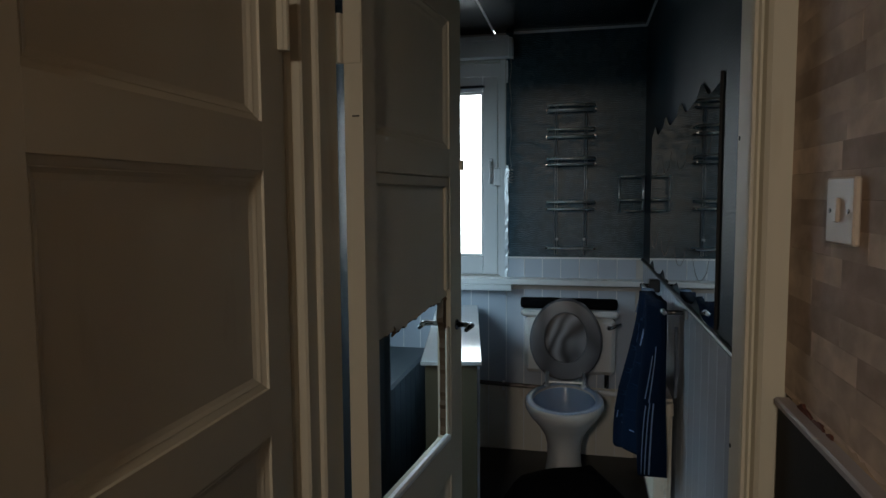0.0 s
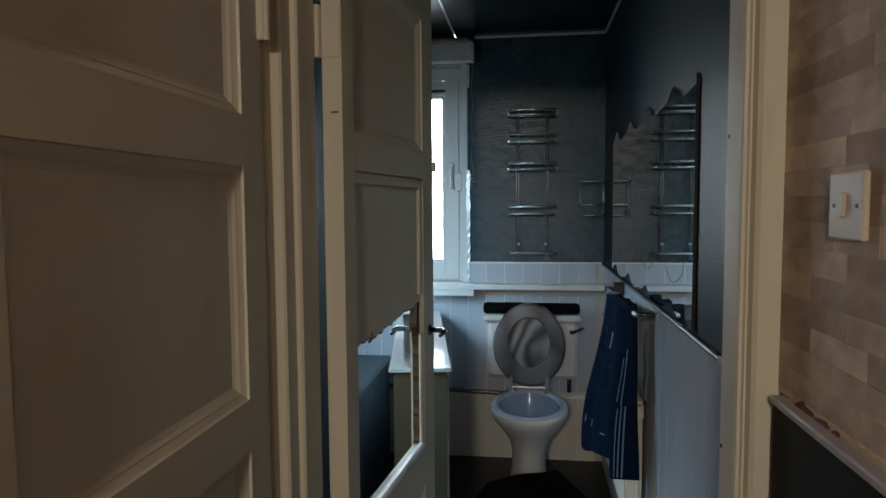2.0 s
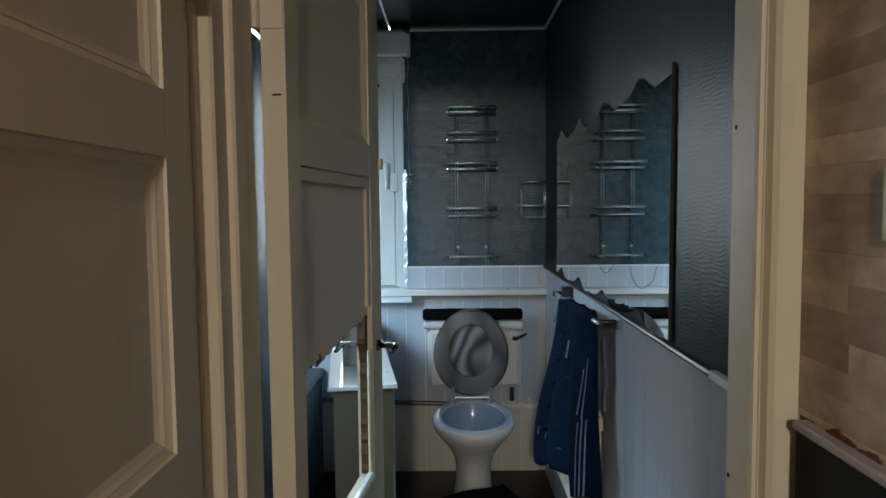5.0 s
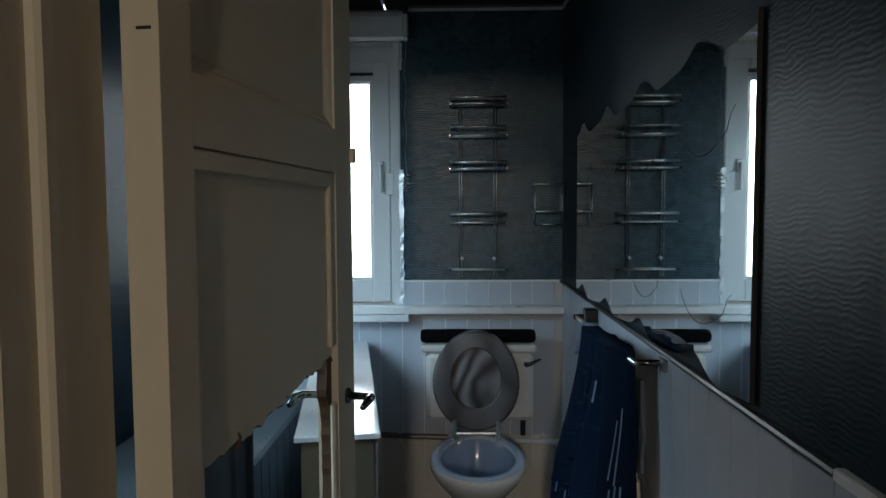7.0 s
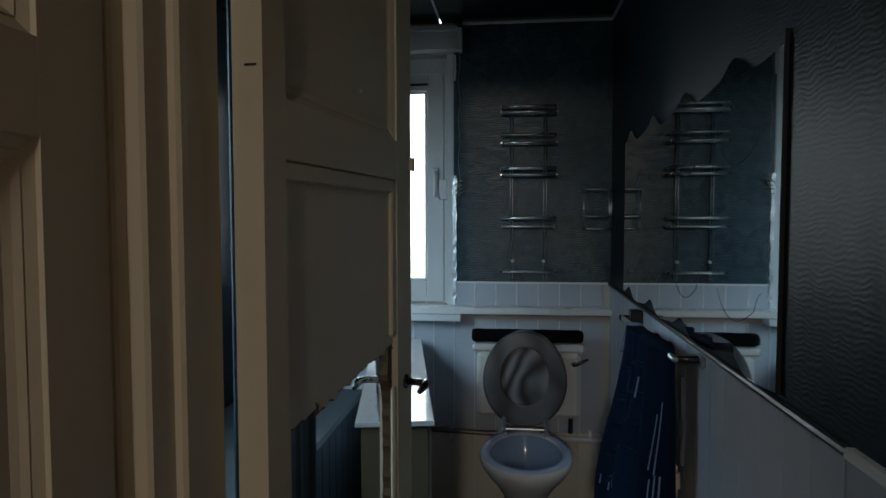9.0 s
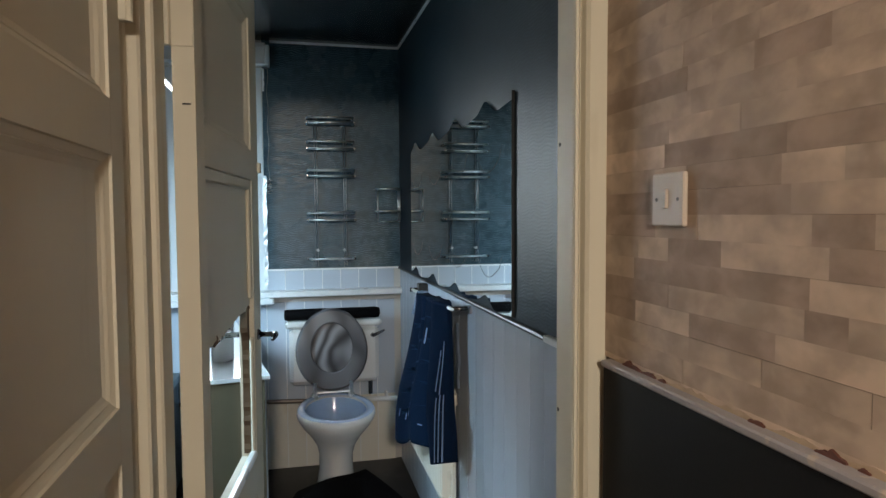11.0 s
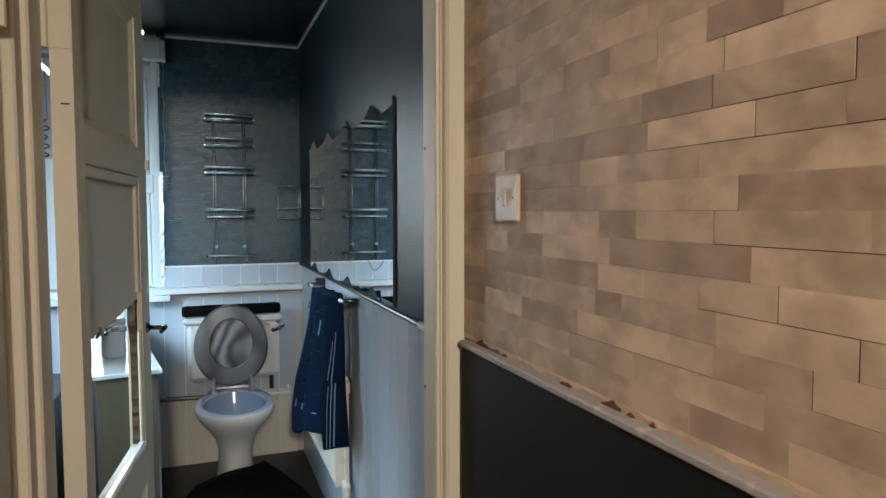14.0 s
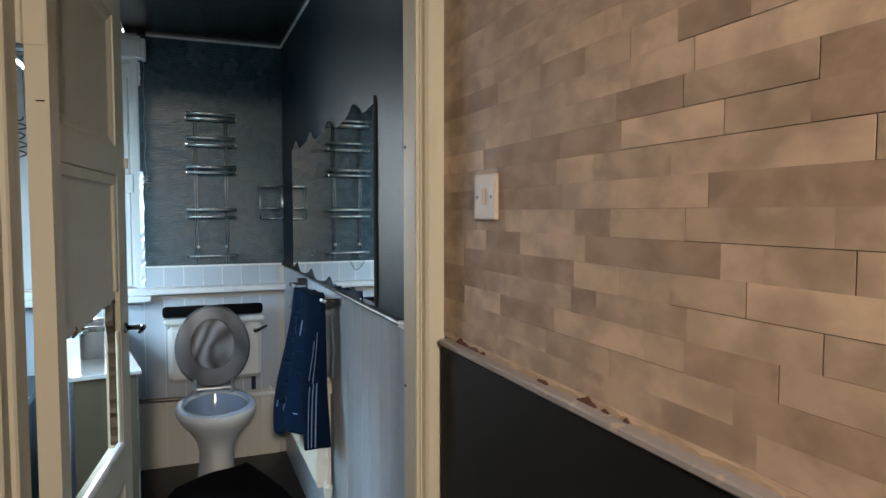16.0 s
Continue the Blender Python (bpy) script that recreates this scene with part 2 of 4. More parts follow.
def seat_material(name, dark, pale, scale):
    """Smoky resin with swirling paler bands cast into it."""
    m = material(name, (0.17, 0.15, 0.16), 0.20, spec=0.20, mottle=0.3, scale=7, rough_var=0.05)
    t = m.node_tree
    n, l = t.nodes, t.links
    tc = n.new("ShaderNodeTexCoord")
    w = n.new("ShaderNodeTexWave")
    w.inputs["Scale"].default_value, w.inputs["Distortion"].default_value, w.inputs["Detail"].default_value = scale, 12.0, 2
    l.new(tc.outputs["Object"], w.inputs["Vector"])
    mx = n.new("ShaderNodeMix")
    mx.data_type = "RGBA"
    mx.inputs[6].default_value, mx.inputs[7].default_value = (*dark, 1), (*pale, 1)
    l.new(w.outputs["Fac"], mx.inputs[0])
    l.new(mx.outputs[2], n["Principled BSDF"].inputs["Base Color"])
    return m


M_RESIN = seat_material("smoky_resin", (0.085, 0.085, 0.092), (0.185, 0.185, 0.20), 1.9)
M_RESINLID = seat_material("swirled_resin", (0.045, 0.045, 0.05), (0.27, 0.27, 0.29), 3.0)


def glass_material():
    m = bpy.data.materials.new("window_glass")
    m.use_nodes = True
    t = m.node_tree
    n, l = t.nodes, t.links
    n.remove(n["Principled BSDF"])
    tr, gl, mx, fr = n.new("ShaderNodeBsdfTransparent"), n.new("ShaderNodeBsdfGlossy"), n.new("ShaderNodeMixShader"), n.new("ShaderNodeFresnel")
    gl.inputs["Roughness"].default_value = 0.05
    l.new(fr.outputs[0], mx.inputs[0])
    l.new(tr.outputs[0], mx.inputs[1])
    l.new(gl.outputs[0], mx.inputs[2])
    l.new(mx.outputs[0], n["Material Output"].inputs[0])
    return m


M_GLASS = glass_material()


def daylight_material():
    """Bright overcast sky over hazy garden, far outside the window."""
    m = bpy.data.materials.new("overcast_distance")
    m.use_nodes = True
    t = m.node_tree
    n, l = t.nodes, t.links
    n.remove(n["Principled BSDF"])
    em, tc, sep, rng, mx, nz, add = (n.new("ShaderNodeEmission"), n.new("ShaderNodeTexCoord"), n.new("ShaderNodeSeparateXYZ"), n.new("ShaderNodeMapRange"),
                                     n.new("ShaderNodeMix"), n.new("ShaderNodeTexNoise"), n.new("ShaderNodeMath"))
    mx.data_type = "RGBA"
    nz.inputs["Scale"].default_value = 3.0
    l.new(tc.outputs["Object"], nz.inputs["Vector"])
    l.new(tc.outputs["Object"], sep.inputs[0])
    add.operation = "MULTIPLY_ADD"
    add.inputs[1].default_value = 0.5
    l.new(nz.outputs["Fac"], add.inputs[0])
    l.new(sep.outputs[2], add.inputs[2])
    rng.inputs[1].default_value, rng.inputs[2].default_value = 1.1, 1.75
    l.new(add.outputs[0], rng.inputs[0])
    mx.inputs[6].default_value, mx.inputs[7].default_value = (0.34, 0.40, 0.36, 1), (0.82, 0.93, 1.0, 1)
    l.new(rng.outputs[0], mx.inputs[0])
    l.new(mx.outputs[2], em.inputs[0])
    em.inputs[1].default_value = DAY_POWER
    l.new(em.outputs[0], n["Material Output"].inputs[0])
    return m


M_DAY = daylight_material()


# ---------------------------------------------------------------- mesh helpers
def link(name, bm, mat, smooth=False):
    me = bpy.data.meshes.new(name)
    bmesh.ops.recalc_face_normals(bm, faces=bm.faces[:])
    bm.to_mesh(me)
    bm.free()
    me.materials.append(mat)
    if smooth:
        for p in me.polygons:
            p.use_smooth = True
    return new(name, me)


def part(name, bm, mat, parent, label="", smooth=False):
    ob = link(name, bm, mat, smooth)
    ob.parent = parent
    return tagged(ob, label)


def thing(name, label, category, group="", at=(0, 0, 0), rz=0.0):
    ob = new(name)
    ob.matrix_world = pose(*at, 0, 0, rz)
    ob.empty_display_size = 0.05
    return tagged(ob, label, category, group)


def setting(name, bm, mat, label, category):
    return tagged(link(name, bm, mat), label, category, kind="structure")


def box(bm, x0, x1, y0, y1, z0, z1, bevel=0.0, segs=1):
    x0, x1, y0, y1, z0, z1 = min(x0, x1), max(x0, x1), min(y0, y1), max(y0, y1), min(z0, z1), max(z0, z1)
    vs = [bm.verts.new((x, y, z)) for x in (x0, x1) for y in (y0, y1) for z in (z0, z1)]
    fs = [bm.faces.new([vs[i] for i in q]) for q in ((0, 1, 3, 2), (4, 6, 7, 5), (0, 4, 5, 1), (2, 3, 7, 6), (0, 2, 6, 4), (1, 5, 7, 3))]
    if bevel:
        es = list({e for f in fs for e in f.edges})
        bmesh.ops.bevel(bm, geom=es, offset=bevel, segments=segs, profile=0.5, affect="EDGES")
    return bm


def boxes(*rows, bevel=0.0):
    bm = bmesh.new()
    for r in rows:
        box(bm, *r, bevel=bevel)
    return bm


def tube(bm, pts, r, seg=8, closed=False):
    """A round rod through the points."""
    pts = [Vector(p) for p in pts]
    rings = []
    for i, p in enumerate(pts):
        a, b = pts[max(i - 1, 0)], pts[min(i + 1, len(pts) - 1)]
        if closed:
            a, b = pts[i - 1], pts[(i + 1) % len(pts)]
        d = (b - a).normalized()
        side = d.cross(Vector((0, 0, 1)))
        if side.length < 0.05:
            side = d.cross(Vector((1, 0, 0)))
        side.normalize()
        up = side.cross(d)
        rad = r[i] if isinstance(r, (list, tuple)) else r
        rings.append([bm.verts.new(p + rad * (math.cos(k * math.tau / seg) * side + math.sin(k * math.tau / seg) * up)) for k in range(seg)])
    pairs = list(zip(rings, rings[1:])) + ([(rings[-1], rings[0])] if closed else [])
    for ra, rb in pairs:
        for k in range(seg):
            bm.faces.new((ra[k], ra[(k + 1) % seg], rb[(k + 1) % seg], rb[k]))
    if not closed:
        bm.faces.new(rings[0])
        bm.faces.new(rings[-1])
    return bm


def loops(bm, rings, cap_start=True, cap_end=True):
    """A skin over closed rings of points."""
    vs = [[bm.verts.new(p) for p in ring] for ring in rings]
    n = len(vs[0])
    for a, b in zip(vs, vs[1:]):
        for k in range(n):
            bm.faces.new((a[k], a[(k + 1) % n], b[(k + 1) % n], b[k]))
    if cap_start:
        bm.faces.new(vs[0])
    if cap_end:
        bm.faces.new(vs[-1])
    return bm


def oval(cx, cy, z, rx, ry, n=36, egg=0.0):
    return [(cx + rx * math.cos(a) * (1 - egg * math.sin(a)), cy + ry * math.sin(a), z) for a in (k * math.tau / n for k in range(n))]


def extrude_z(bm, outline, z0, z1):
    return loops(bm, [[(x, y, z0) for x, y in outline], [(x, y, z1) for x, y in outline]])


def polygon_plate(bm, outline, thick, axis="x", at=0.0):
    """A flat plate from an outline of (u, z), in the plane x = at or y = at."""
    def place(u, z, d):
        return (at + d, u, z) if axis == "x" else (u, at + d, z)
    return loops(bm, [[place(u, z, 0) for u, z in outline], [place(u, z, thick) for u, z in outline]])


# ---------------------------------------------------------------- the setting
X_W, Y_N, Z_C = -1.75, 3.0, 2.33          # bathroom: west wall, window wall, ceiling
Y_D0, Y_D1 = 0.53, 0.625                  # wall with the bathroom door
X_HALL, Y_S = -0.875, -2.7                # hall: left wall, end wall
WIN = (-1.63, -0.775, 0.99, 2.185)        # window opening

setting("floor_bathroom", boxes((X_W, 0, Y_D0, Y_N, -0.1, 0)), M_FLOOR, "dark vinyl bathroom floor, dull and smeared", "floor")
setting("floor_hall", boxes((X_HALL, 0, Y_S, Y_D0, -0.1, 0)), M_HALLFLOOR, "brown carpeted hall floor", "floor")
setting("ceiling_bathroom", boxes((X_W, -0.808, Y_D1, Y_N, Z_C, Z_C + 0.1), (-0.802, 0, Y_D1, Y_N, Z_C, Z_C + 0.1)), M_DARKCEIL, "glossy black panelled bathroom ceiling", "ceiling")
setting("ceiling_hall", boxes((X_HALL, 0, Y_S, Y_D0, Z_C, Z_C + 0.1)), M_CEILING, "unseen hall ceiling, darkened to cut bounced light", "ceiling")

wall_n = setting("wall_north", boxes((WIN[1], 0.12, Y_N, Y_N + 0.22, 0, Z_C), (X_W - 0.1, WIN[0], Y_N, Y_N + 0.22, 0, Z_C),
                                     (WIN[0], WIN[1], Y_N, Y_N + 0.22, 0, WIN[2]), (WIN[0], WIN[1], Y_N, Y_N + 0.22, WIN[3], Z_C)),
                 M_PLASTER, "window wall, charcoal covering above white boards", "wall")
wall_e = setting("wall_east", boxes((0, 0.12, Y_D0, Y_N, 0, Z_C)), M_PLASTER, "bathroom wall, charcoal covering above white boards", "wall")
# the west wall's unseen opening is cut for the added fill lamp
wall_w = setting("wall_west", boxes((X_W - 0.1, X_W, Y_D0, 0.80, 0, Z_C), (X_W - 0.1, X_W, 1.85, Y_N, 0, Z_C), (X_W - 0.1, X_W, 0.80, 1.85, 0, 1.22), (X_W - 0.1, X_W, 0.80, 1.85, 2.14, Z_C)), M_PLASTER, "dark covered bathroom side wall", "wall")
wall_s = setting("wall_south", boxes((X_W, -0.885, Y_D0, Y_D1, 0, Z_C), (-0.885, 0, Y_D0 + 0.004, Y_D1, 2.051, Z_C)), M_HALLPAINT, "partition wall with the bathroom doorway", "wall")
wall_h = setting("wall_hall_east", boxes((0, 0.12, Y_S, Y_D0, 0, Z_C)), M_PAPERBACK, "hall wall papered in beige stone effect above a black dado", "wall")
setting("wall_hall_west", boxes((X_HALL - 0.1, X_HALL, Y_S, -0.19, 0, Z_C), (X_HALL - 0.1, X_HALL, -0.19, 0.49, 2.03, Z_C), (X_HALL - 0.1, X_HALL, 0.49, Y_D0, 0, Z_C)),
        M_HALLPAINT, "cream painted hall wall around a panelled door", "wall")
setting("wall_hall_south", boxes((X_HALL, 0, Y_S - 0.1, Y_S, 0, Z_C)), M_HALLPAINT, "plain cream wall closing the hall", "wall")

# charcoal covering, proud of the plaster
# the window wall takes the copy with reflected light in its colour
part("covering", boxes((-0.742, -0.004, Y_N - 0.004, Y_N, 1.103, Z_C)), M_DARKLIT, wall_n, "charcoal ridged wall covering")
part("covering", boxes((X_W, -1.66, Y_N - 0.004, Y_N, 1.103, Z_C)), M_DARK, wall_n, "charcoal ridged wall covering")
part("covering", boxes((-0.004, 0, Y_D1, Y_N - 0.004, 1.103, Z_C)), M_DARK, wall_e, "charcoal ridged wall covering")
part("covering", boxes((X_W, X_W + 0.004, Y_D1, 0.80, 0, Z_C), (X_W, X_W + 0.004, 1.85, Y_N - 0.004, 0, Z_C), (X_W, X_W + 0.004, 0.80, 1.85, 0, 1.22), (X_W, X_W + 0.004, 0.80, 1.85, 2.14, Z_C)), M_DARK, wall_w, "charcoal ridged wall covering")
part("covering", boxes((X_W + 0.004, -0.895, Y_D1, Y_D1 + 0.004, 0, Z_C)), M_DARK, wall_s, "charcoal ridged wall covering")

# white edging strips at the ceiling and the seam between the ceiling panels
trim = setting("trim_ceiling", boxes((-0.70, -0.006, Y_N - 0.012, Y_N - 0.004, Z_C - 0.012, Z_C)), M_TRIM, "thin white plastic edging along the ceiling", "trim")
part("strip", boxes((-0.012, -0.004, Y_D1, Y_N - 0.012, Z_C - 0.012, Z_C)), M_TRIM, trim)
part("strip", boxes((-0.810, -0.800, Y_D1, Y_N - 0.08, Z_C - 0.004, Z_C)), M_TRIM, trim)

# edging between covering and boards
rail = setting("trim_wainscot", boxes((-0.742, -0.010, Y_N - 0.010, Y_N - 0.004, 1.096, 1.106)), M_TRIM, "edging strip where covering meets white boards", "trim")
part("strip", tube(bmesh.new(), [(-0.010, 0.82, 1.099), (-0.010, Y_N - 0.01, 1.099)], 0.008, 8), M_BLACKPLASTIC, rail, "black plastic edging")
part("strip", boxes((-0.018, -0.001, Y_D1 + 0.004, 0.82, 1.091, 1.108), bevel=0.003), M_TRIM, rail, "white plastic edging")

# window ledge across the whole wall
ledge = setting("window_sill", boxes((X_W, -0.007, 2.915, Y_N, 0.958, 0.990), bevel=0.004), M_TRIM, "white ledge running from the window sill", "sill")
part("nosing", boxes((X_W, -0.702, 2.905, Y_N - 0.008, 0.925, 0.957), bevel=0.003), M_TRIM, ledge)

# boxed pelmet over the window
pelmet = setting("pelmet", boxes((X_W, -0.722, 2.93, Y_N - 0.005, 2.190, 2.302), bevel=0.003), M_UPVC, "boxed white pelmet over the window", "pelmet")
part("end_cap", boxes((-0.721, -0.700, 2.925, Y_N - 0.005, 2.186, 2.290), bevel=0.003), M_UPVC, pelmet)
part("lip", boxes((X_W, -0.722, 2.922, 2.93, 2.276, 2.283)), M_UPVC, pelmet)


# ---------------------------------------------------------------- window
def sash(window, x0, x1, z0, z1, y, handle):
    w = 0.085
    fr = part("window_frame", boxes((x0, x0 + w, y, y + 0.05, z0, z1), (x1 - w, x1, y, y + 0.05, z0, z1),
                                    (x0 + w, x1 - w, y, y + 0.05, z0, z0 + w + 0.02), (x0 + w, x1 - w, y, y + 0.05, z1 - w, z1), bevel=0.005), M_UPVC, window)
    bead = 0.012
    part("bead", boxes((x0 + w, x0 + w + bead, y + 0.01, y + 0.03, z0 + w + 0.02, z1 - w), (x1 - w - bead, x1 - w, y + 0.01, y + 0.03, z0 + w + 0.02, z1 - w),
                       (x0 + w + bead, x1 - w - bead, y + 0.01, y + 0.03, z0 + w + 0.02, z0 + w + 0.02 + bead), (x0 + w + bead, x1 - w - bead, y + 0.01, y + 0.03, z1 - w - bead, z1 - w), bevel=0.002), M_TRIM, fr)
    pane = part("pane", boxes((x0 + w, x1 - w, y + 0.022, y + 0.026, z0 + w + 0.02, z1 - w)), M_GLASS, window)
    pane.visible_shadow = False
    if handle:
        hp = part("handle", boxes((x1 - 0.055, x1 - 0.028, y - 0.014, y - 0.001, 1.595, 1.655), bevel=0.004), M_UPVC, window, "white lever handle")
        part("lever", boxes((x1 - 0.050, x1 - 0.034, y - 0.034, y - 0.015, 1.510, 1.640), bevel=0.006), M_UPVC, hp)
        part("lock_plate", boxes((x1 - 0.022, x1 + 0.018, y - 0.018, y - 0.002, 1.500, 1.600), bevel=0.004), M_UPVC, window)
    return fr


window = setting("window_1", boxes((WIN[0], WIN[0] + 0.03, 3.08, 3.15, WIN[2], 2.115), (WIN[1] - 0.022, WIN[1], 3.08, 3.15, WIN[2], 2.115), (-1.235, -1.205, 3.08, 3.15, WIN[2], 2.115),
                                  (WIN[0], WIN[1], 3.08, 3.15, 2.115, WIN[3])), M_UPVC, "white plastic casement window with a lever handle", "window")
sash(window, -1.205, -0.797, WIN[2] + 0.004, 2.113, 3.07, True)
sash(window, -1.60, -1.235, WIN[2] + 0.004, 2.113, 3.07, False)
part("vent", boxes((-1.15, -0.87, 3.055, 3.069, 2.048, 2.064), bevel=0.004), M_BLACKCHROME, window, "dark trickle vent")
part("reveal", boxes((-0.774, -0.7475, 2.9975, 3.078, 0.991, 2.184)), M_UPVC, window)

# crinkled tape and cord at the edge of the reveal
tape_thing = thing("foil_tape", "crinkled silvery tape peeling at the window edge", "tape")
rng = random.Random(4)
zs = [0.992 + k * (0.62 / 22) for k in range(23)]
ring = [[(-0.748 + rng.uniform(-0.004, 0.004), 2.992, z), (-0.729 + rng.uniform(-0.006, 0.006), 2.990 + rng.uniform(-0.004, 0.002), z), (-0.729, 2.995, z), (-0.748, 2.997, z)] for z in zs]
part("strip", loops(bmesh.new(), ring), M_FOIL, tape_thing)
ring = [[(-0.742 + rng.uniform(-0.003, 0.003), 2.992, z), (-0.732 + rng.uniform(-0.004, 0.004), 2.990, z), (-0.732, 2.995, z), (-0.742, 2.997, z)] for z in [2.06 + k * 0.012 for k in range(11)]]
part("strip", loops(bmesh.new(), ring), M_FOIL, tape_thing)
cord = thing("blind_cord", "thin knotted blind cord hanging from the pelmet", "cord")
part("cord", tube(bmesh.new(), [(-0.715 + 0.004 * math.sin(k * 0.9), 2.972 + 0.004 * math.cos(k * 0.7), 2.186 - k * 0.026) for k in range(24)], 0.0014, 5), M_CORD, cord)
part("knot", tube(bmesh.new(), [(-0.715 + 0.018 * math.sin(k * 1.7), 2.972 + 0.012 * math.cos(k * 2.1), 1.59 - k * 0.005) for k in range(16)], 0.002, 5), M_CORD, cord)
part("tail", tube(bmesh.new(), [(-0.72, 2.972, 1.585), (-0.735, 2.96, 1.56), (-0.744, 2.965, 1.545)], 0.0016, 5), M_CORD, cord)

# wire ornament that hangs before the far casement
orn = thing("wire_ornament", "black wire spiral ornament hanging at the window", "ornament")
part("spiral", tube(bmesh.new(), [(-1.285 + 0.03 * math.cos(a * 0.5) * (0.4 + 0.6 * abs(math.sin(a * 0.11))), 3.03 + 0.02 * math.sin(a * 0.5), 1.87 - a * 0.0036) for a in range(56)], 0.0035, 6), M_BLACKPLASTIC, orn)
part("thread", tube(bmesh.new(), [(-1.27, 3.03, 2.186), (-1.262, 3.03, 1.865)], 0.001, 5), M_BLACKPLASTIC, orn)

# overcast brightness far outside
bd = bmesh.new()
loops(bd, [[(-2.8, 3.9, 0.1), (0.3, 3.9, 0.1), (0.3, 3.9, 3.2), (-2.8, 3.9, 3.2)], [(-2.8, 3.92, 0.1), (0.3, 3.92, 0.1), (0.3, 3.92, 3.2), (-2.8, 3.92, 3.2)]])
backdrop = setting("backdrop", bd, M_DAY, "bright overcast sky over hazy greenery", "backdrop")

# ---------------------------------------------------------------- doorway trim
def casing(name, outline, label):
    """Moulded door lining, one run of timber."""
    return setting(name, extrude_z(bmesh.new(), outline, 0, 2.05), M_CREAM, label, "door frame")


casing("door_jamb_east", [(-0.001, 0.626), (-0.064, 0.626), (-0.064, 0.552), (-0.062, 0.543), (-0.057, 0.541), (-0.051, 0.548), (-0.049, 0.560), (-0.044, 0.560), (-0.042, 0.542), (-0.036, 0.534), (-0.001, 0.533)],
       "cream gloss moulded door lining")
casing("door_jamb_west", [(-0.884, 0.670), (-0.884, 0.507), (-0.863, 0.507), (-0.860, 0.510), (-0.8595, 0.527), (-0.843, 0.526), (-0.8385, 0.530), (-0.838, 0.574), (-0.830, 0.574), (-0.8255, 0.578), (-0.825, 0.592), (-0.826, 0.670)],
       "cream gloss moulded door lining")
setting("door_head", boxes((-0.828, -0.065, Y_D0 + 0.001, Y_D1 - 0.001, 2.03, 2.049)), M_CREAM, "cream painted door head", "door frame")
nail = thing("nail_hole", "small dark nail in the painted door lining", "nail")
part("head", tube(bmesh.new(), [(-0.0632, 0.613, 1.54), (-0.0655, 0.613, 1.54)], 0.004, 8), M_BLACKEDGE, nail)
part("head", tube(bmesh.new(), [(-0.0632, 0.616, 0.99), (-0.0655, 0.616, 0.99)], 0.004, 8), M_BLACKEDGE, nail)


# ---------------------------------------------------------------- panelled doors
def frame_bevel(bm, u0, u1, z0, z1, v_out, v_in, w, soft=1.0):
    """Sloping moulding round a recessed panel, in a door's own frame (u along, v out)."""
    rings = [[(v, u, z) for u, z in ((u0 + d * soft, z0 + d * soft), (u1 - d, z0 + d * soft), (u1 - d, z1 - d * soft), (u0 + d * soft, z1 - d * soft))] for v, d in ((v_out, 0.0), (v_out - 0.003, w * 0.35), (v_out - 0.001, w * 0.5), (v_in, w))]
    loops(bm, rings, False, False)
    return bm


def step_moulding(bm, u0, u1, z0, z1, v_out, v_in):
    """Two rounded steps down to a recessed panel, with a quirk between them."""
    deep = v_out - v_in
    prof = ((0.0, 0.0), (0.25, 0.001), (0.50, 0.009), (0.58, 0.011), (0.53, 0.0125), (0.80, 0.018), (0.97, 0.024), (1.0, 0.025))
    rings = [[(v_out - deep * f, u, z) for u, z in ((u0 + d, z0 + d), (u1 - d, z0 + d), (u1 - d, z1 - d), (u0 + d, z1 - d))] for f, d in prof]
    return loops(bm, rings, False, False)


def moulding_piece(bm, u0, u1, z0, z1, v0, v1):
    box(bm, v0, v1, u0, u1, z0, z1, bevel=0.003)
    return bm


# bathroom door: hinged on the west jamb, standing open into the bathroom, one panel smashed out
TH = 6.6
door = thing("door_bathroom", "open cream panelled door with one panel smashed out", "door", at=(-0.817, 0.690, 0.008), rz=-TH)
W, T = 0.686, 0.042
P0, P1 = 0.062, 0.578
for name, row in (("stile", (0, T, 0, P0, 0, 2.02)), ("stile", (0, T, P1, W, 0, 2.02)), ("rail", (0, T, P0, P1, 0, 0.24)), ("rail", (0, T, P0, P1, 0.595, 0.705)),
                  ("rail", (0, T, P0, P1, 1.490, 1.572)), ("rail", (0, T, P0, P1, 1.935, 2.02))):
    part(name, boxes(row, bevel=0.0006), M_CREAM, door)
for z0, z1 in ((0.24, 0.595), (1.572, 1.935)):
    part("panel", boxes((0.012, 0.028, P0 - 0.004, P1 + 0.004, z0 - 0.004, z1 + 0.004)), M_CREAM, door)
    part("moulding", step_moulding(bmesh.new(), P0, P1, z0, z1, T - 0.001, 0.028), M_CREAM, door)
    part("moulding", frame_bevel(bmesh.new(), P0, P1, z0, z1, 0.001, 0.012, 0.034), M_CREAM, door)
# second panel, its foot broken off along a ragged line
rng = random.Random(11)
edge = [(P0 - 0.003 + k * (P1 - P0 + 0.006) / 40, 1.142 - 0.036 * (1 - k / 40) ** 0.8 + 0.004 * math.sin(k * 0.31) + rng.uniform(-0.005, 0.005)) for k in range(41)]
part("broken_panel", polygon_plate(bmesh.new(), edge + [(P1 + 0.003, 1.494), (P0 - 0.003, 1.494)], 0.018, "x", 0.012), M_CREAM, door, "cream panel broken off along a ragged edge")
splin = [(u, z + 0.004) for u, z in edge]
low = [(u, z - 0.0025 - 0.004 * abs(math.sin(i * 1.9)) * rng.random()) for i, (u, z) in enumerate(edge)]
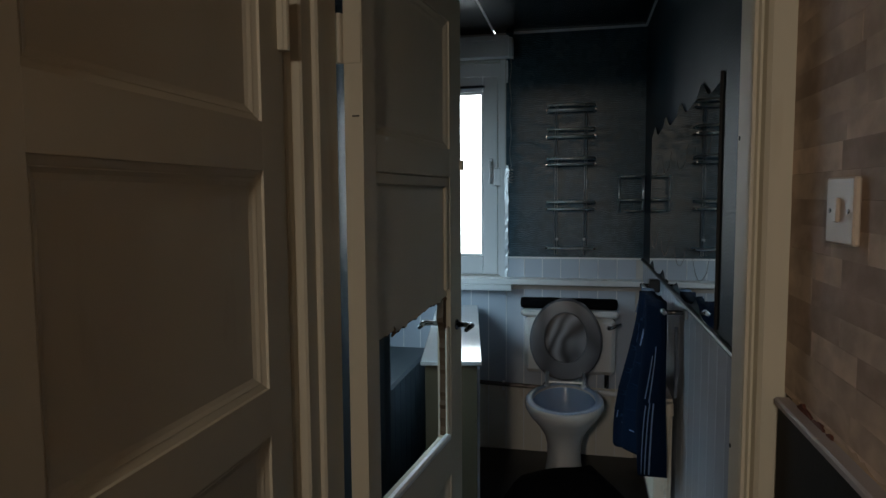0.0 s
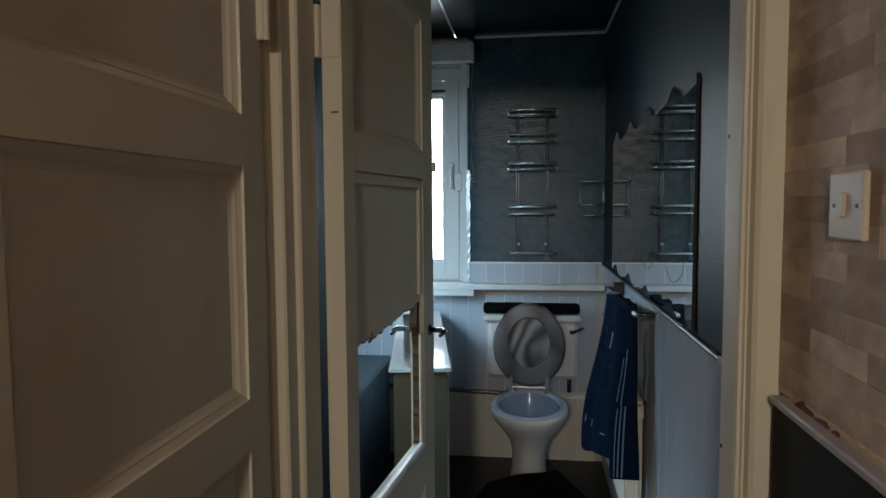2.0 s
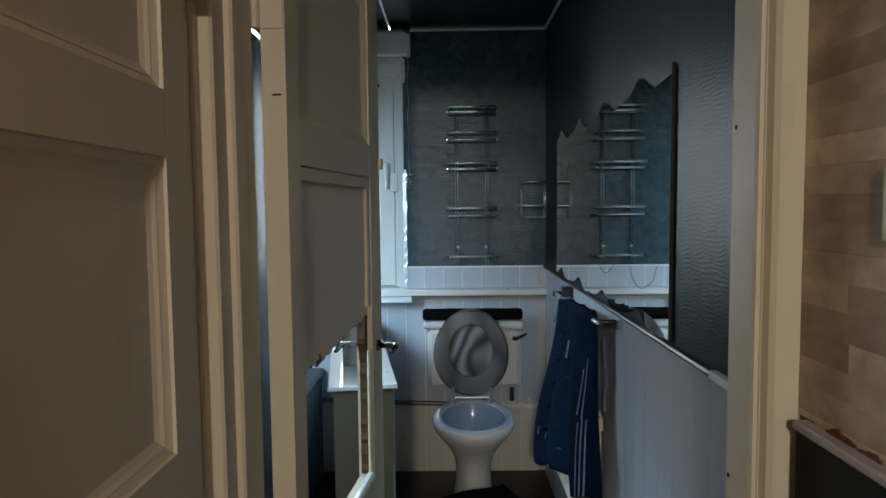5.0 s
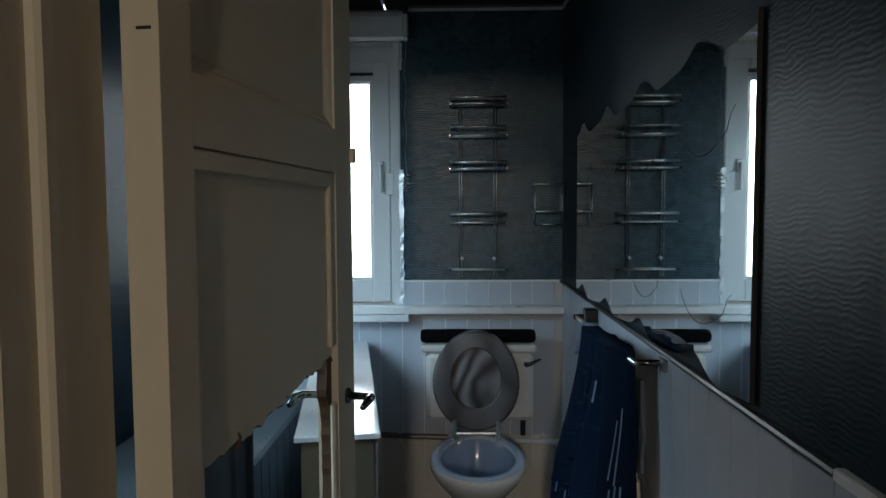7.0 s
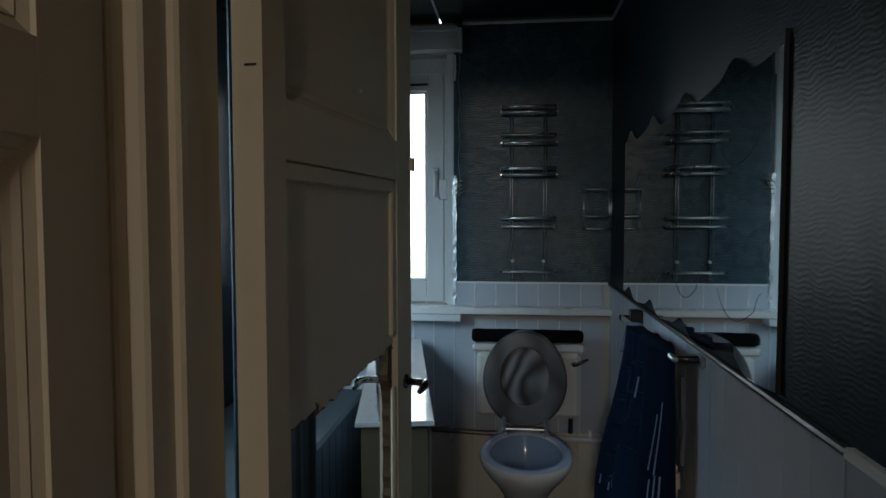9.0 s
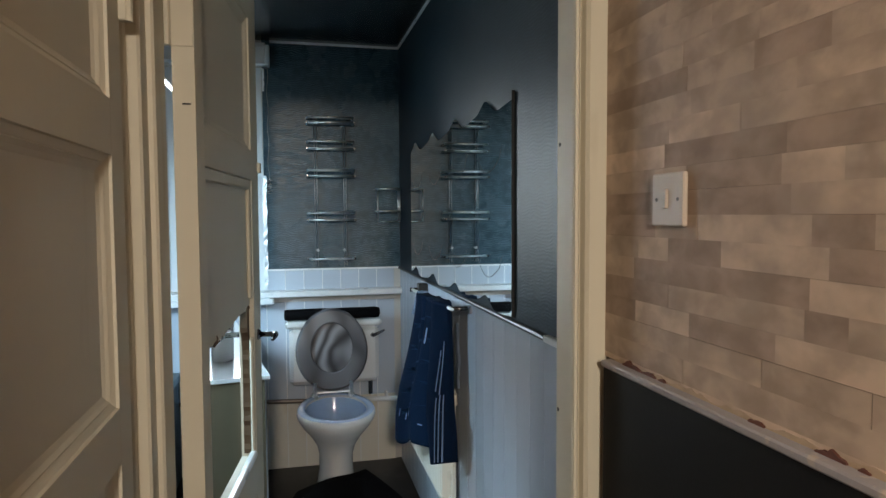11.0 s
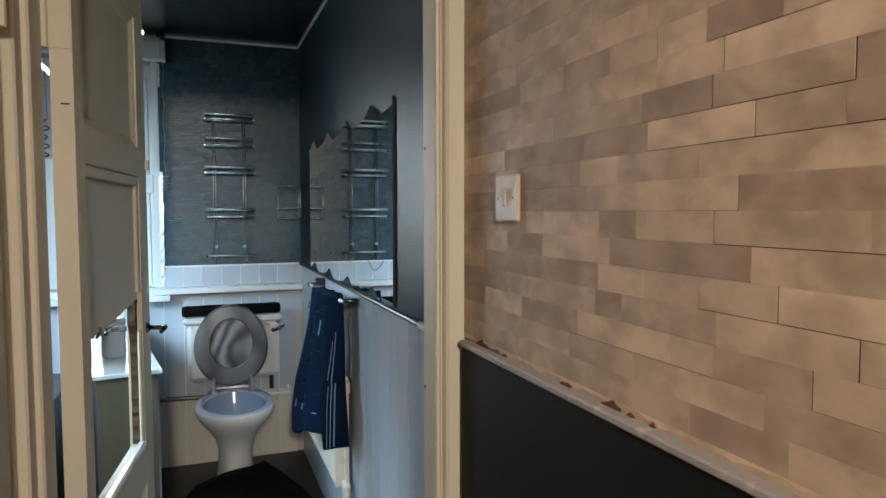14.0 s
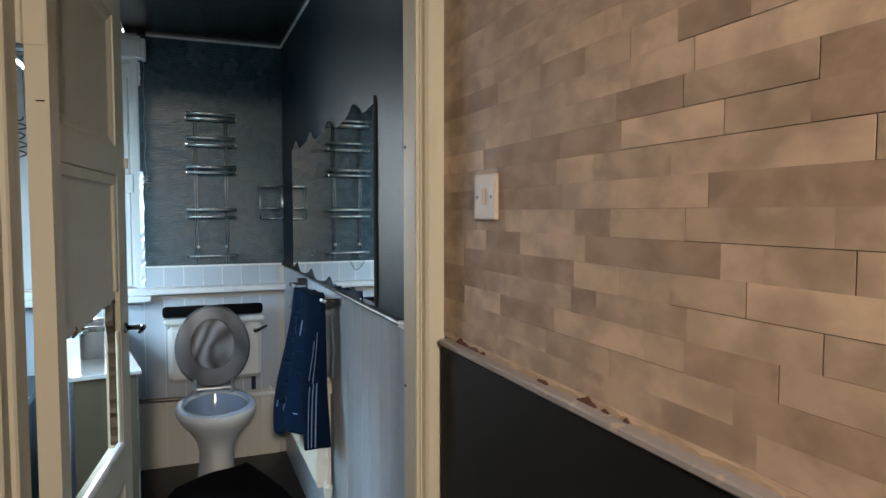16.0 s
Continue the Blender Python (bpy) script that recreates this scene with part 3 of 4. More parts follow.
part("splinter", polygon_plate(bmesh.new(), low + splin[::-1], 0.012, "x", 0.015), M_SPLINTER, door, "raw splintered wood along the break")
bmv = bmesh.new()
moulding_piece(bmv, P1 - 0.030, P1, 1.16, 1.489, 0.030, T - 0.002)
part("moulding", bmv, M_CREAM, door)
part("moulding", boxes((0.030, T - 0.002, P0, P1, 1.462, 1.489), bevel=0.003), M_CREAM, door)
part("moulding", boxes((0.026, T - 0.004, P0, P0 + 0.016, 0.727, 1.460), bevel=0.005), M_CREAM, door)
# raw wood left on the lock stile, and the bevelled bead still lining the foot of the hole
ragged = [(P1 - 0.003 - 0.007 * rng.random() - (0.024 * math.sin(math.pi * (z - 1.02) / 0.14) if z > 1.02 else 0), z) for z in [0.715 + k * 0.0135 for k in range(33)]]
part("splinter", polygon_plate(bmesh.new(), ragged + [(P1 + 0.002, 1.147), (P1 + 0.002, 0.715)], 0.020, "x", 0.008), M_SPLINTER, door, "raw splintered wood on the lock stile")
part("moulding", boxes((0.030, T - 0.002, P1 - 0.020, P1 + 0.006, 0.72, 1.05), bevel=0.004), M_CREAM, door)
part("bead", boxes((0.026, T + 0.004, P0, P1 - 0.01, 0.706, 0.726), bevel=0.005), M_TRIM, door, "white bead lining the foot of the hole")
part("splinter", tube(bmesh.new(), [(0.022, P1 - 0.008, 1.13), (0.024, P1 - 0.004, 1.16), (0.023, P1 - 0.006, 1.185)], [0.012, 0.007, 0.001], 6), M_SPLINTER, door)
part("splinter", tube(bmesh.new(), [(0.022, P0 + 0.118, 1.100), (0.028, P0 + 0.120, 1.110), (0.031, P0 + 0.117, 1.119), (0.031, P0 + 0.112, 1.127)], [0.003, 0.005, 0.003, 0.001], 6), M_SPLINTER, door)
for side, v in ((1, T), (-1, 0.0)):
    hd = part("door_handle", tube(bmesh.new(), [(v, 0.632, 1.045), (v + side * 0.004, 0.632, 1.045), (v + side * 0.008, 0.632, 1.045)], [0.016, 0.016, 0.012], 14), M_BLACKCHROME, door, "dark chrome lever handle")
    lever = tube(bmesh.new(), [(v, 0.632, 1.045), (v + side * 0.040, 0.632, 1.045), (v + side * 0.052, 0.623, 1.046), (v + side * 0.054, 0.600, 1.048), (v + side * 0.052, 0.562, 1.043)], [0.008, 0.008, 0.009, 0.009, 0.006], 10)
    part("lever", lever, M_BLACKCHROME, hd, smooth=True)
part("latch", boxes((0.012, 0.030, W, W + 0.006, 1.01, 1.07), (0.016, 0.026, W + 0.006, W + 0.013, 1.035, 1.055)), M_DULLMETAL, door, "worn metal latch")
part("bolt", boxes((T, T + 0.010, W - 0.016, W + 0.002, 1.515, 1.545), bevel=0.002), M_CREAM, door)
for z in (0.25, 1.71):
    hg = part("hinge", boxes((-0.004, 0.040, -0.003, 0.0, z, z + 0.10)), M_CREAM, door, "painted-over hinge")
    part("knuckle", tube(bmesh.new(), [(-0.006, -0.008, z), (-0.006, -0.008, z + 0.10)], 0.008, 8), M_CREAM, hg)
part("scratch", boxes((0.018, 0.034, -0.0012, -0.0002, 1.601, 1.604)), M_BLACKEDGE, door, "dark scratch on the edge")

# cupboard door in the hall's left wall, shut
hdoor = thing("door_hall", "closed cream panelled hall door with moulded panels", "door", at=(-0.855, -0.17, 0.008))
W2, T2, Q0, Q1 = 0.640, 0.040, 0.095, 0.572
for name, row in (("stile", (-T2, 0, 0, Q0, 0, 2.0)), ("stile", (-T2, 0, Q1, W2, 0, 2.0)), ("rail", (-T2, 0, Q0, Q1, 0, 0.2)), ("rail", (-T2, 0, Q0, Q1, 0.565, 0.648)),
                  ("rail", (-T2, 0, Q0, Q1, 1.022, 1.106)), ("rail", (-T2, 0, Q0, Q1, 1.480, 1.562)), ("rail", (-T2, 0, Q0, Q1, 1.92, 2.0))):
    part(name, boxes(row, bevel=0.0004), M_CREAM, hdoor)
for z0, z1 in ((0.2, 0.565), (0.648, 1.022), (1.106, 1.480), (1.562, 1.92)):
    part("panel", boxes((-0.034, -0.017, Q0 - 0.004, Q1 + 0.004, z0 - 0.004, z1 + 0.004)), M_CREAM, hdoor)
    part("moulding", step_moulding(bmesh.new(), Q0, Q1, z0, z1, -0.0005, -0.017), M_CREAM, hdoor)
for z in (0.22, 1.692):
    hg = part("hinge", boxes((-0.004, 0.012, W2 - 0.004, W2 + 0.014, z, z + 0.10), bevel=0.002), M_CREAM, hdoor, "painted-over hinge")
    part("knuckle", tube(bmesh.new(), [(0.012, W2 + 0.005, z), (0.012, W2 + 0.005, z + 0.10)], 0.007, 8), M_CREAM, hg)
hf = setting("door_frame_hall", boxes((-0.874, -0.864, 0.474, 0.505, 0, 2.03), (-0.874, -0.852, -0.19, -0.173, 0, 2.03), (-0.874, -0.852, -0.173, 0.474, 2.010, 2.03), bevel=0.002),
             M_CREAM, "cream painted frame of the hall door", "door frame")

# ---------------------------------------------------------------- hall: switch, dado
sw = thing("light_switch", "white plastic rocker light switch on the papered wall", "light switch")
part("plate", boxes((-0.011, -0.002, 0.262, 0.352, 1.378, 1.464), bevel=0.0025), M_SWITCH, sw)
part("rocker", boxes((-0.0165, -0.0111, 0.302, 0.313, 1.406, 1.438), bevel=0.002), M_SWITCH, sw)
for y in (0.277, 0.337):
    part("screw", tube(bmesh.new(), [(-0.0108, y, 1.421), (-0.0122, y, 1.421)], 0.003, 8), M_SCREW, sw)

dado = setting("dado", boxes((-0.018, -0.0005, Y_S, 0.506, 0, 1.104)), M_DADO, "black painted dado panel", "dado")
part("ledge", boxes((-0.025, -0.0005, Y_S, 0.5065, 1.1042, 1.1175), bevel=0.003), M_DADOCAP, dado, "chipped grey ledge on the dado")

# torn paper and old paint along the ledge
rng = random.Random(7)
ys = [0.488 - k * 0.012 for k in range(95)]
top = [(y, 1.122 + 0.002 * math.sin(i * 0.7) + rng.uniform(-0.002, 0.004)) for i, y in enumerate(ys)]
part("torn_edge", polygon_plate(bmesh.new(), [(ys[0], 1.116)] + top + [(ys[-1], 1.116)], -0.0026, "x", -0.0005), M_TORN, wall_h, "torn pale paper edge above the ledge")
for y0, y1, h in ((0.455, 0.395, 0.012), (0.390, 0.345, 0.007), (0.335, 0.315, 0.004), (0.115, 0.085, 0.008), (0.000, -0.045, 0.010), (-0.06, -0.075, 0.004), (-0.108, -0.118, 0.005)):
    pts = [(y0 + (y1 - y0) * k / 8, 1.117 + h * (0.35 + 0.65 * rng.random()) * math.sin(math.pi * (k + 0.5) / 9) + 0.002) for k in range(9)]
    part("paint_patch", polygon_plate(bmesh.new(), [(y0, 1.1165)] + pts + [(y1, 1.1165)], -0.0056, "x", -0.0005), M_REDPAINT, wall_h, "old red paint showing through")

# ---------------------------------------------------------------- bathroom: window-wall rack
def rod(parent, name, pts, r, mat=None, label=""):
    return part(name, tube(bmesh.new(), pts, r, 8), mat or M_CHROME, parent, label, smooth=True)


rack = thing("shelf_rack", "empty chrome wall rack with five tiers", "rack")
for x in (-0.468, -0.311):
    for dx in (-0.006, 0.006):
        rod(rack, "upright", [(x + dx, 2.982, 1.122), (x + dx, 2.982, 1.925)], 0.0026, M_DULLMETAL)
for z, lip, depth in ((1.894, 0.027, 0.075), (1.755, 0.038, 0.075), (1.608, 0.030, 0.08), (1.371, 0.039, 0.075), (1.160, 0.0, 0.06)):
    y1, y0 = 2.982, 2.982 - depth
    tier = rod(rack, "tier", [(-0.513, y1, z), (-0.513, y0, z), (-0.266, y0, z), (-0.266, y1, z)], 0.0072 if z > 1.85 else 0.0050)
    rod(tier, "back_bar", [(-0.520, y1 - 0.006, z), (-0.258, y1 - 0.006, z)], 0.0036)
    if lip:
        rod(tier, "lip_bar", [(-0.513, y1, z + lip), (-0.513, y0, z + lip), (-0.266, y0, z + lip), (-0.266, y1, z + lip)], 0.0074 if z < 1.7 else 0.0052)
    for x in (-0.515, -0.264):
        part("end_knob", tube(bmesh.new(), [(x, y0 - 0.008, z), (x, y0 + 0.008, z)], 0.0052, 8), M_BLACKCHROME, tier)
    for k in range(1, 6):
        x = -0.513 + k * 0.247 / 6
        rod(tier, "wire", [(x, y0, z), (x, y1, z)], 0.0016)
for x in (-0.462, -0.317):
    part("screw", tube(bmesh.new(), [(x, 2.994, 1.206), (x, 2.972, 1.206)], 0.008, 10), M_WHITEPLASTIC, rack, "white screw cap")

caddy = thing("corner_caddy", "small empty chrome corner caddy", "caddy")
for z in (1.418, 1.540):
    rod(caddy, "rim", [(-0.142, 2.988, z), (-0.142, 2.925, z), (-0.120, 2.905, z), (-0.030, 2.905, z), (-0.012, 2.925, z), (-0.012, 2.988, z)], 0.0042)
rod(caddy, "rim", [(-0.118, 2.985, 1.360), (-0.118, 2.93, 1.360), (-0.016, 2.93, 1.360)], 0.003)
for x, y in ((-0.014, 2.93), (-0.138, 2.93), (-0.014, 2.985)):
    rod(caddy, "post", [(x, y, 1.358), (x, y, 1.546)], 0.004)
for k in range(5):
    rod(caddy, "wire", [(-0.128 + k * 0.026, 2.907, 1.418), (-0.128 + k * 0.026, 2.988, 1.418)], 0.0015)

# ---------------------------------------------------------------- mirror with waved edges
def wave(y):
    u = ((y - 1.31) / 0.385) % 1.0
    return math.exp(-((min(u, 1 - u)) / 0.17) ** 2) + 0.15 * math.sin(math.tau * u)


mirror = thing("wall_mirror", "frameless wall mirror with waved top and bottom", "mirror")
n = 120
ys = [1.062 + k * (2.595 - 1.062) / n for k in range(n + 1)]
lower = [(y, 1.110 + 0.034 * wave(y)) for y in ys]
upper = [(y, 1.706 + 0.040 * wave(y)) for y in reversed(ys)]
part("glass", polygon_plate(bmesh.new(), lower + upper, -0.005, "x", -0.0065), M_MIRROR, mirror)
part("edge", boxes((-0.0128, -0.0048, 1.0565, 1.0615, 1.112, 1.735), bevel=0.001), M_BLACKEDGE, mirror, "black edge strip")
for zc in (1.545, 1.225):
    for k in range(4):
        yc = 2.42 - k * 0.385
        pts = [(-0.0120, yc + 0.13 - 0.26 * s / 14, zc + 0.035 - 0.055 * math.sin(math.pi * (s / 14) ** 0.8) + (0.02 if s > 12 else 0)) for s in range(15)]
        part("etched_line", tube(bmesh.new(), pts, [0.0002 + 0.0005 * math.sin(math.pi * s / 14) for s in range(15)], 5), M_ETCH, mirror, "etched curl")

# ---------------------------------------------------------------- towel rail and towel
trail = thing("towel_rail", "chrome towel rail on two wall arms", "towel rail")
rod(trail, "rail", [(-0.075, 1.49, 1.076), (-0.075, 2.25, 1.060)], 0.007)
rod(trail, "arm", [(-0.001, 1.50, 1.076), (-0.078, 1.50, 1.076)], 0.007, M_BLACKCHROME)
rod(trail, "arm", [(-0.001, 2.235, 1.060), (-0.085, 2.235, 1.060)], 0.009, M_BLACKCHROME)
part("bracket", boxes((-0.018, -0.007, 1.478, 1.522, 1.058, 1.086), bevel=0.003), M_DULLMETAL, trail)
part("bracket", boxes((-0.050, -0.007, 2.210, 2.260, 1.035, 1.088), bevel=0.004), M_BLACKPLASTIC, trail, "black bracket")


def towel_point(a, s):
    """A bunched towel: a is the angle round it, s runs from the rail (0) to its foot (1)."""
    u = 0.5 - 0.5 * math.cos(a)                         # 0 at the far end, 1 at the near end
    room = max(0.0, -math.sin(a)) ** 0.5                # the side that faces the room
    back = max(0.0, math.sin(a)) ** 0.5
    far, flare = 1 - u, s * s * (3 - 2 * s)
    folds = 0.5 + 0.5 * math.cos(math.tau * (2.6 * u - 0.25 * s - 0.12))        # three hanging folds
    creases = math.exp(-((u - 0.44 - 0.04 * s) / 0.05) ** 2) + 0.8 * math.exp(-((u - 0.75) / 0.045) ** 2)
    belly = 0.022 + 0.020 * (1 - s) * folds + flare * (0.030 + 0.072 * far * math.sin(math.pi * min(1, 0.25 + 0.75 * u)) ** 0.5) + 0.046 * folds * min(1, 0.35 + s)
    x = -0.072 + 0.012 * s * u - room * max(0.006, belly - 0.085 * creases * min(1, 0.45 + s)) + back * 0.020 * (1 - 0.8 * min(1, 1.4 * s))
    y = 1.975 - 0.435 * u - 0.055 * s * u + 0.060 * far * flare + 0.010 * math.sin(9 * s + 3 * u) * s
    foot = 0.535 + 0.02 * far + 0.065 * math.exp(-((u - 0.22) / 0.16) ** 2) - 0.05 * math.exp(-((u - 0.47) / 0.04) ** 2) + 0.03 * math.exp(-((u - 0.86) / 0.12) ** 2)
    z = 1.092 - s * foot - 0.020 * far * (1 - s) + 0.010 * (folds - 0.5) * (1 - s)
    return (min(x, -0.015 if z > 0.76 or y < 1.60 else -0.084), y, z)


towel = thing("towel", "navy blue towel with pale stripes hung over the rail", "towel")
NA, NS = 240, 48
rings = [[towel_point(k * math.tau / NA, s / NS) for k in range(NA)] for s in range(NS + 1)]
body = part("cloth", loops(bmesh.new(), rings), M_BLUECLOTH, towel, smooth=True)


def towel_band(a0, a1, s0, s1, drift=0.0):
    bm = bmesh.new()
    rows = []
    for i in range(31):
        s = s0 + (s1 - s0) * i / 30
        row = []
        for a in (a0 + drift * i / 30, a1 + drift * i / 30):
            p = Vector(towel_point(a, s))
            out = Vector((-1, 0.35 * math.cos(a), 0)).normalized()
            row.append(bm.verts.new(p + 0.0020 * out))
        rows.append(row)
    for ra, rb in zip(rows, rows[1:]):
        bm.faces.new((ra[0], ra[1], rb[1], rb[0]))
    r = bmesh.ops.solidify(bm, geom=bm.faces[:], thickness=0.002)
    return bm


def angle(u):
    return math.tau - math.acos(1 - 2 * u)


for u, s0, s1 in ((0.945, 0.30, 0.56), (0.966, 0.24, 0.58), (0.940, 0.60, 0.99), (0.960, 0.58, 0.99), (0.978, 0.58, 0.99)):
    part("stripe", towel_band(angle(u), angle(u + 0.006), s0, s1, 0.06), M_BLUELIGHT, towel, "pale woven stripe")
for u, s0, s1, w in ((0.30, 0.20, 0.29, 0.012), (0.36, 0.19, 0.30, 0.012), (0.56, 0.20, 0.31, 0.012), (0.20, 0.77, 0.82, 0.012), (0.27, 0.76, 0.84, 0.012), (0.36, 0.765, 0.835, 0.012), (0.42, 0.77, 0.835, 0.010), (0.62, 0.86, 0.868, 0.03)):
    part("mark", towel_band(angle(u), angle(u + w), s0, s1), M_BLUELIGHT, towel, "pale woven mark")
for k in range(5):
    part("band", towel_band(angle(0.06), angle(0.16), 0.22 + 0.15 * k, 0.12 + 0.15 * k, angle(0.60) - angle(0.08)), M_BLUEBAND, towel, "slightly paler woven band")
# pale fold of the towel, built as a separate piece
cloth = thing("towel_fold", "pale grey fold of the towel at the rail", "cloth")
rings = [[(-0.080 + (0.020 + 0.022 * s) * math.sin(a) * (1 + 0.2 * math.sin(5 * a)), 1.985 + (0.020 + 0.014 * s) * math.cos(a), 1.082 - 0.085 * s - 0.02 * s * math.cos(a)) for a in (k * math.tau / 32 for k in range(32))] for s in (0, 0.1, 0.3, 0.5, 0.7, 0.85, 1.0)]
part("cloth", loops(bmesh.new(), rings), M_GREYCLOTH, cloth, smooth=True)

# ---------------------------------------------------------------- radiator
rad = thing("radiator", "cream enamelled panel radiator with a valve", "radiator")
ry0, ry1, rz0, rz1 = 1.66, 2.34, 0.325, 0.745
part("panel", boxes((-0.074, -0.062, ry0, ry1, rz0, rz1), bevel=0.004), M_RAD, rad)
part("panel", boxes((-0.034, -0.024, ry0, ry1, rz0, rz1), bevel=0.004), M_RAD, rad)
nf = 24
for k in range(nf):
    y = ry0 + 0.022 + k * (ry1 - ry0 - 0.044) / (nf - 1)
    part("flute", boxes((-0.080, -0.073, y - 0.008, y + 0.008, rz0 + 0.02, rz1 - 0.02), bevel=0.003), M_RAD, rad)
part("end_cover", boxes((-0.076, -0.022, ry0 - 0.004, ry0 - 0.0005, rz0 + 0.004, rz1 + 0.004), bevel=0.001), M_RAD, rad)
part("grille", boxes((-0.076, -0.022, ry0, ry1, rz1 + 0.0005, rz1 + 0.006)), M_RAD, rad)
valve = part("valve", tube(bmesh.new(), [(-0.040, 1.632, 0.675), (-0.040, 1.632, 0.700), (-0.040, 1.632, 0.705), (-0.040, 1.632, 0.745)], [0.011, 0.011, 0.019, 0.017], 12), M_RAD, rad, "cream radiator valve")
part("pipe", tube(bmesh.new(), [(-0.040, 1.632, 0.01), (-0.040, 1.632, 0.675)], 0.0075, 10), M_RAD, rad, "painted riser pipe")
part("valve", tube(bmesh.new(), [(-0.040, 1.632, 0.290), (-0.040, 1.632, 0.335), (-0.040, 1.632, 0.340), (-0.040, 1.632, 0.352)], [0.013, 0.018, 0.018, 0.010], 12), M_RAD, rad, "cream lockshield valve")
part("tail", tube(bmesh.new(), [(-0.040, 1.632, 0.345), (-0.044, 1.665, 0.345)], 0.009, 8), M_CHROME, rad)

# old things hung behind the towel
strap = thing("hanging_strap", "dingy pale strap hanging beside the radiator", "strap")
part("strap", loops(bmesh.new(), [[(-0.012 - 0.006 * math.sin(z * 20), 1.60 + 0.02 * math.sin(z * 9) + d, z), (-0.020 - 0.006 * math.sin(z * 20), 1.60 + 0.02 * math.sin(z * 9) + d, z), (-0.020, 1.635 + d, z), (-0.012, 1.635 + d, z)] for z, d in ((1.00, 0.02), (0.93, 0.03), (0.86, 0.02), (0.80, 0.03), (0.765, 0.015))]), M_GREYCLOTH, strap)

# ---------------------------------------------------------------- toilet
CX = -0.405
toilet = thing("toilet", "white toilet with a smoky resin seat raised", "toilet")
prof = [(0.000, 2.585, 0.105, 0.175), (0.015, 2.585, 0.106, 0.176), (0.05, 2.588, 0.098, 0.165), (0.14, 2.59, 0.084, 0.150), (0.22, 2.588, 0.083, 0.150), (0.28, 2.580, 0.098, 0.164), (0.34, 2.565, 0.134, 0.204),
        (0.39, 2.550, 0.170, 0.242), (0.425, 2.543, 0.187, 0.259), (0.442, 2.542, 0.189, 0.261), (0.452, 2.542, 0.186, 0.258), (0.457, 2.542, 0.176, 0.248), (0.455, 2.542, 0.160, 0.232), (0.445, 2.542, 0.148, 0.220)]
outer = [oval(CX, cy, z, rx, ry, 40, 0.06) for z, cy, rx, ry in prof]
part("pedestal", loops(bmesh.new(), outer, True, False), M_CERAMIC, toilet, smooth=True)
inner = [(0.4445, 2.542, 0.1485, 0.2205), (0.40, 2.545, 0.140, 0.205), (0.34, 2.56, 0.115, 0.170), (0.28, 2.58, 0.08, 0.115), (0.24, 2.60, 0.045, 0.06)]
part("bowl", loops(bmesh.new(), [oval(CX, cy, z, rx, ry, 40, 0.06) for z, cy, rx, ry in inner], False, True), M_BOWL, toilet, "pale blue tinted bowl, its inner shade put in the colour", smooth=True)
part("rim", loops(bmesh.new(), [oval(CX, 2.542, z, rx, ry, 40, 0.06) for z, rx, ry in ((0.4575, 0.184, 0.256), (0.4615, 0.180, 0.252), (0.4615, 0.152, 0.224), (0.4575, 0.148, 0.220))], False, False), M_BOWLRIM, toilet, "pale blue tinted rim", smooth=True)
part("back_shelf", boxes((CX - 0.12, CX + 0.12, 2.772, 2.86, 0.37, 0.455), bevel=0.02), M_CERAMIC, toilet)
cist = part("cistern", boxes((-0.625, -0.150, 2.835, 2.985, 0.495, 0.800), bevel=0.022), M_CERAMIC, toilet, "white cistern")
part("cistern_lid", boxes((-0.645, -0.135, 2.822, 2.990, 0.801, 0.838), bevel=0.012), M_CERAMIC, cist)
part("flush_lever", tube(bmesh.new(), [(-0.185, 2.834, 0.752), (-0.185, 2.815, 0.752), (-0.170, 2.808, 0.758), (-0.125, 2.800, 0.782)], [0.012, 0.010, 0.009, 0.005], 8), M_BLACKCHROME, cist, "dark chrome flush lever", smooth=True)
part("flush_pipe", tube(bmesh.new(), [(-0.190, 2.91, 0.495), (-0.190, 2.91, 0.41)], 0.012, 8), M_BLACKCHROME, cist)

# raised ring and lid, leaning on the cistern
lean = Matrix.Translation((CX, 2.735, 0.486)) @ Matrix.Rotation(radians(-9), 4, "X")


def upright_oval(bm, rx, rz, zc, y0, y1, hole=None, n=44):
    def ring(a, b, y, c):
        return [lean @ Vector((a * math.cos(t) * (1 - 0.05 * math.sin(t)), y, c + b * math.sin(t))) for t in (k * math.tau / n for k in range(n))]
    if hole:
        hx, hz, hc = hole
        rings = [ring(hx, hz, y0 + 0.004, hc), ring(hx + 0.006, hz + 0.006, y0, hc), ring(rx - 0.010, rz - 0.010, y0, zc), ring(rx, rz, y0 + 0.007, zc), ring(rx, rz, y1, zc), ring(hx, hz, y1, hc), ring(hx, hz, y0 + 0.004, hc)]
        return loops(bm, rings, False, False)
    return loops(bm, [ring(rx - 0.010, rz - 0.010, y0, zc), ring(rx, rz, y0 + 0.005, zc), ring(rx, rz, y1 - 0.004, zc), ring(rx - 0.008, rz - 0.008, y1, zc)])


part("seat_ring", upright_oval(bmesh.new(), 0.186, 0.212, 0.212, 0.0, 0.020, (0.106, 0.128, 0.222)), M_RESIN, toilet, "smoky resin seat ring")
part("seat_lid", upright_oval(bmesh.new(), 0.188, 0.215, 0.214, 0.022, 0.040), M_RESINLID, toilet, "smoky resin lid with paler swirls")
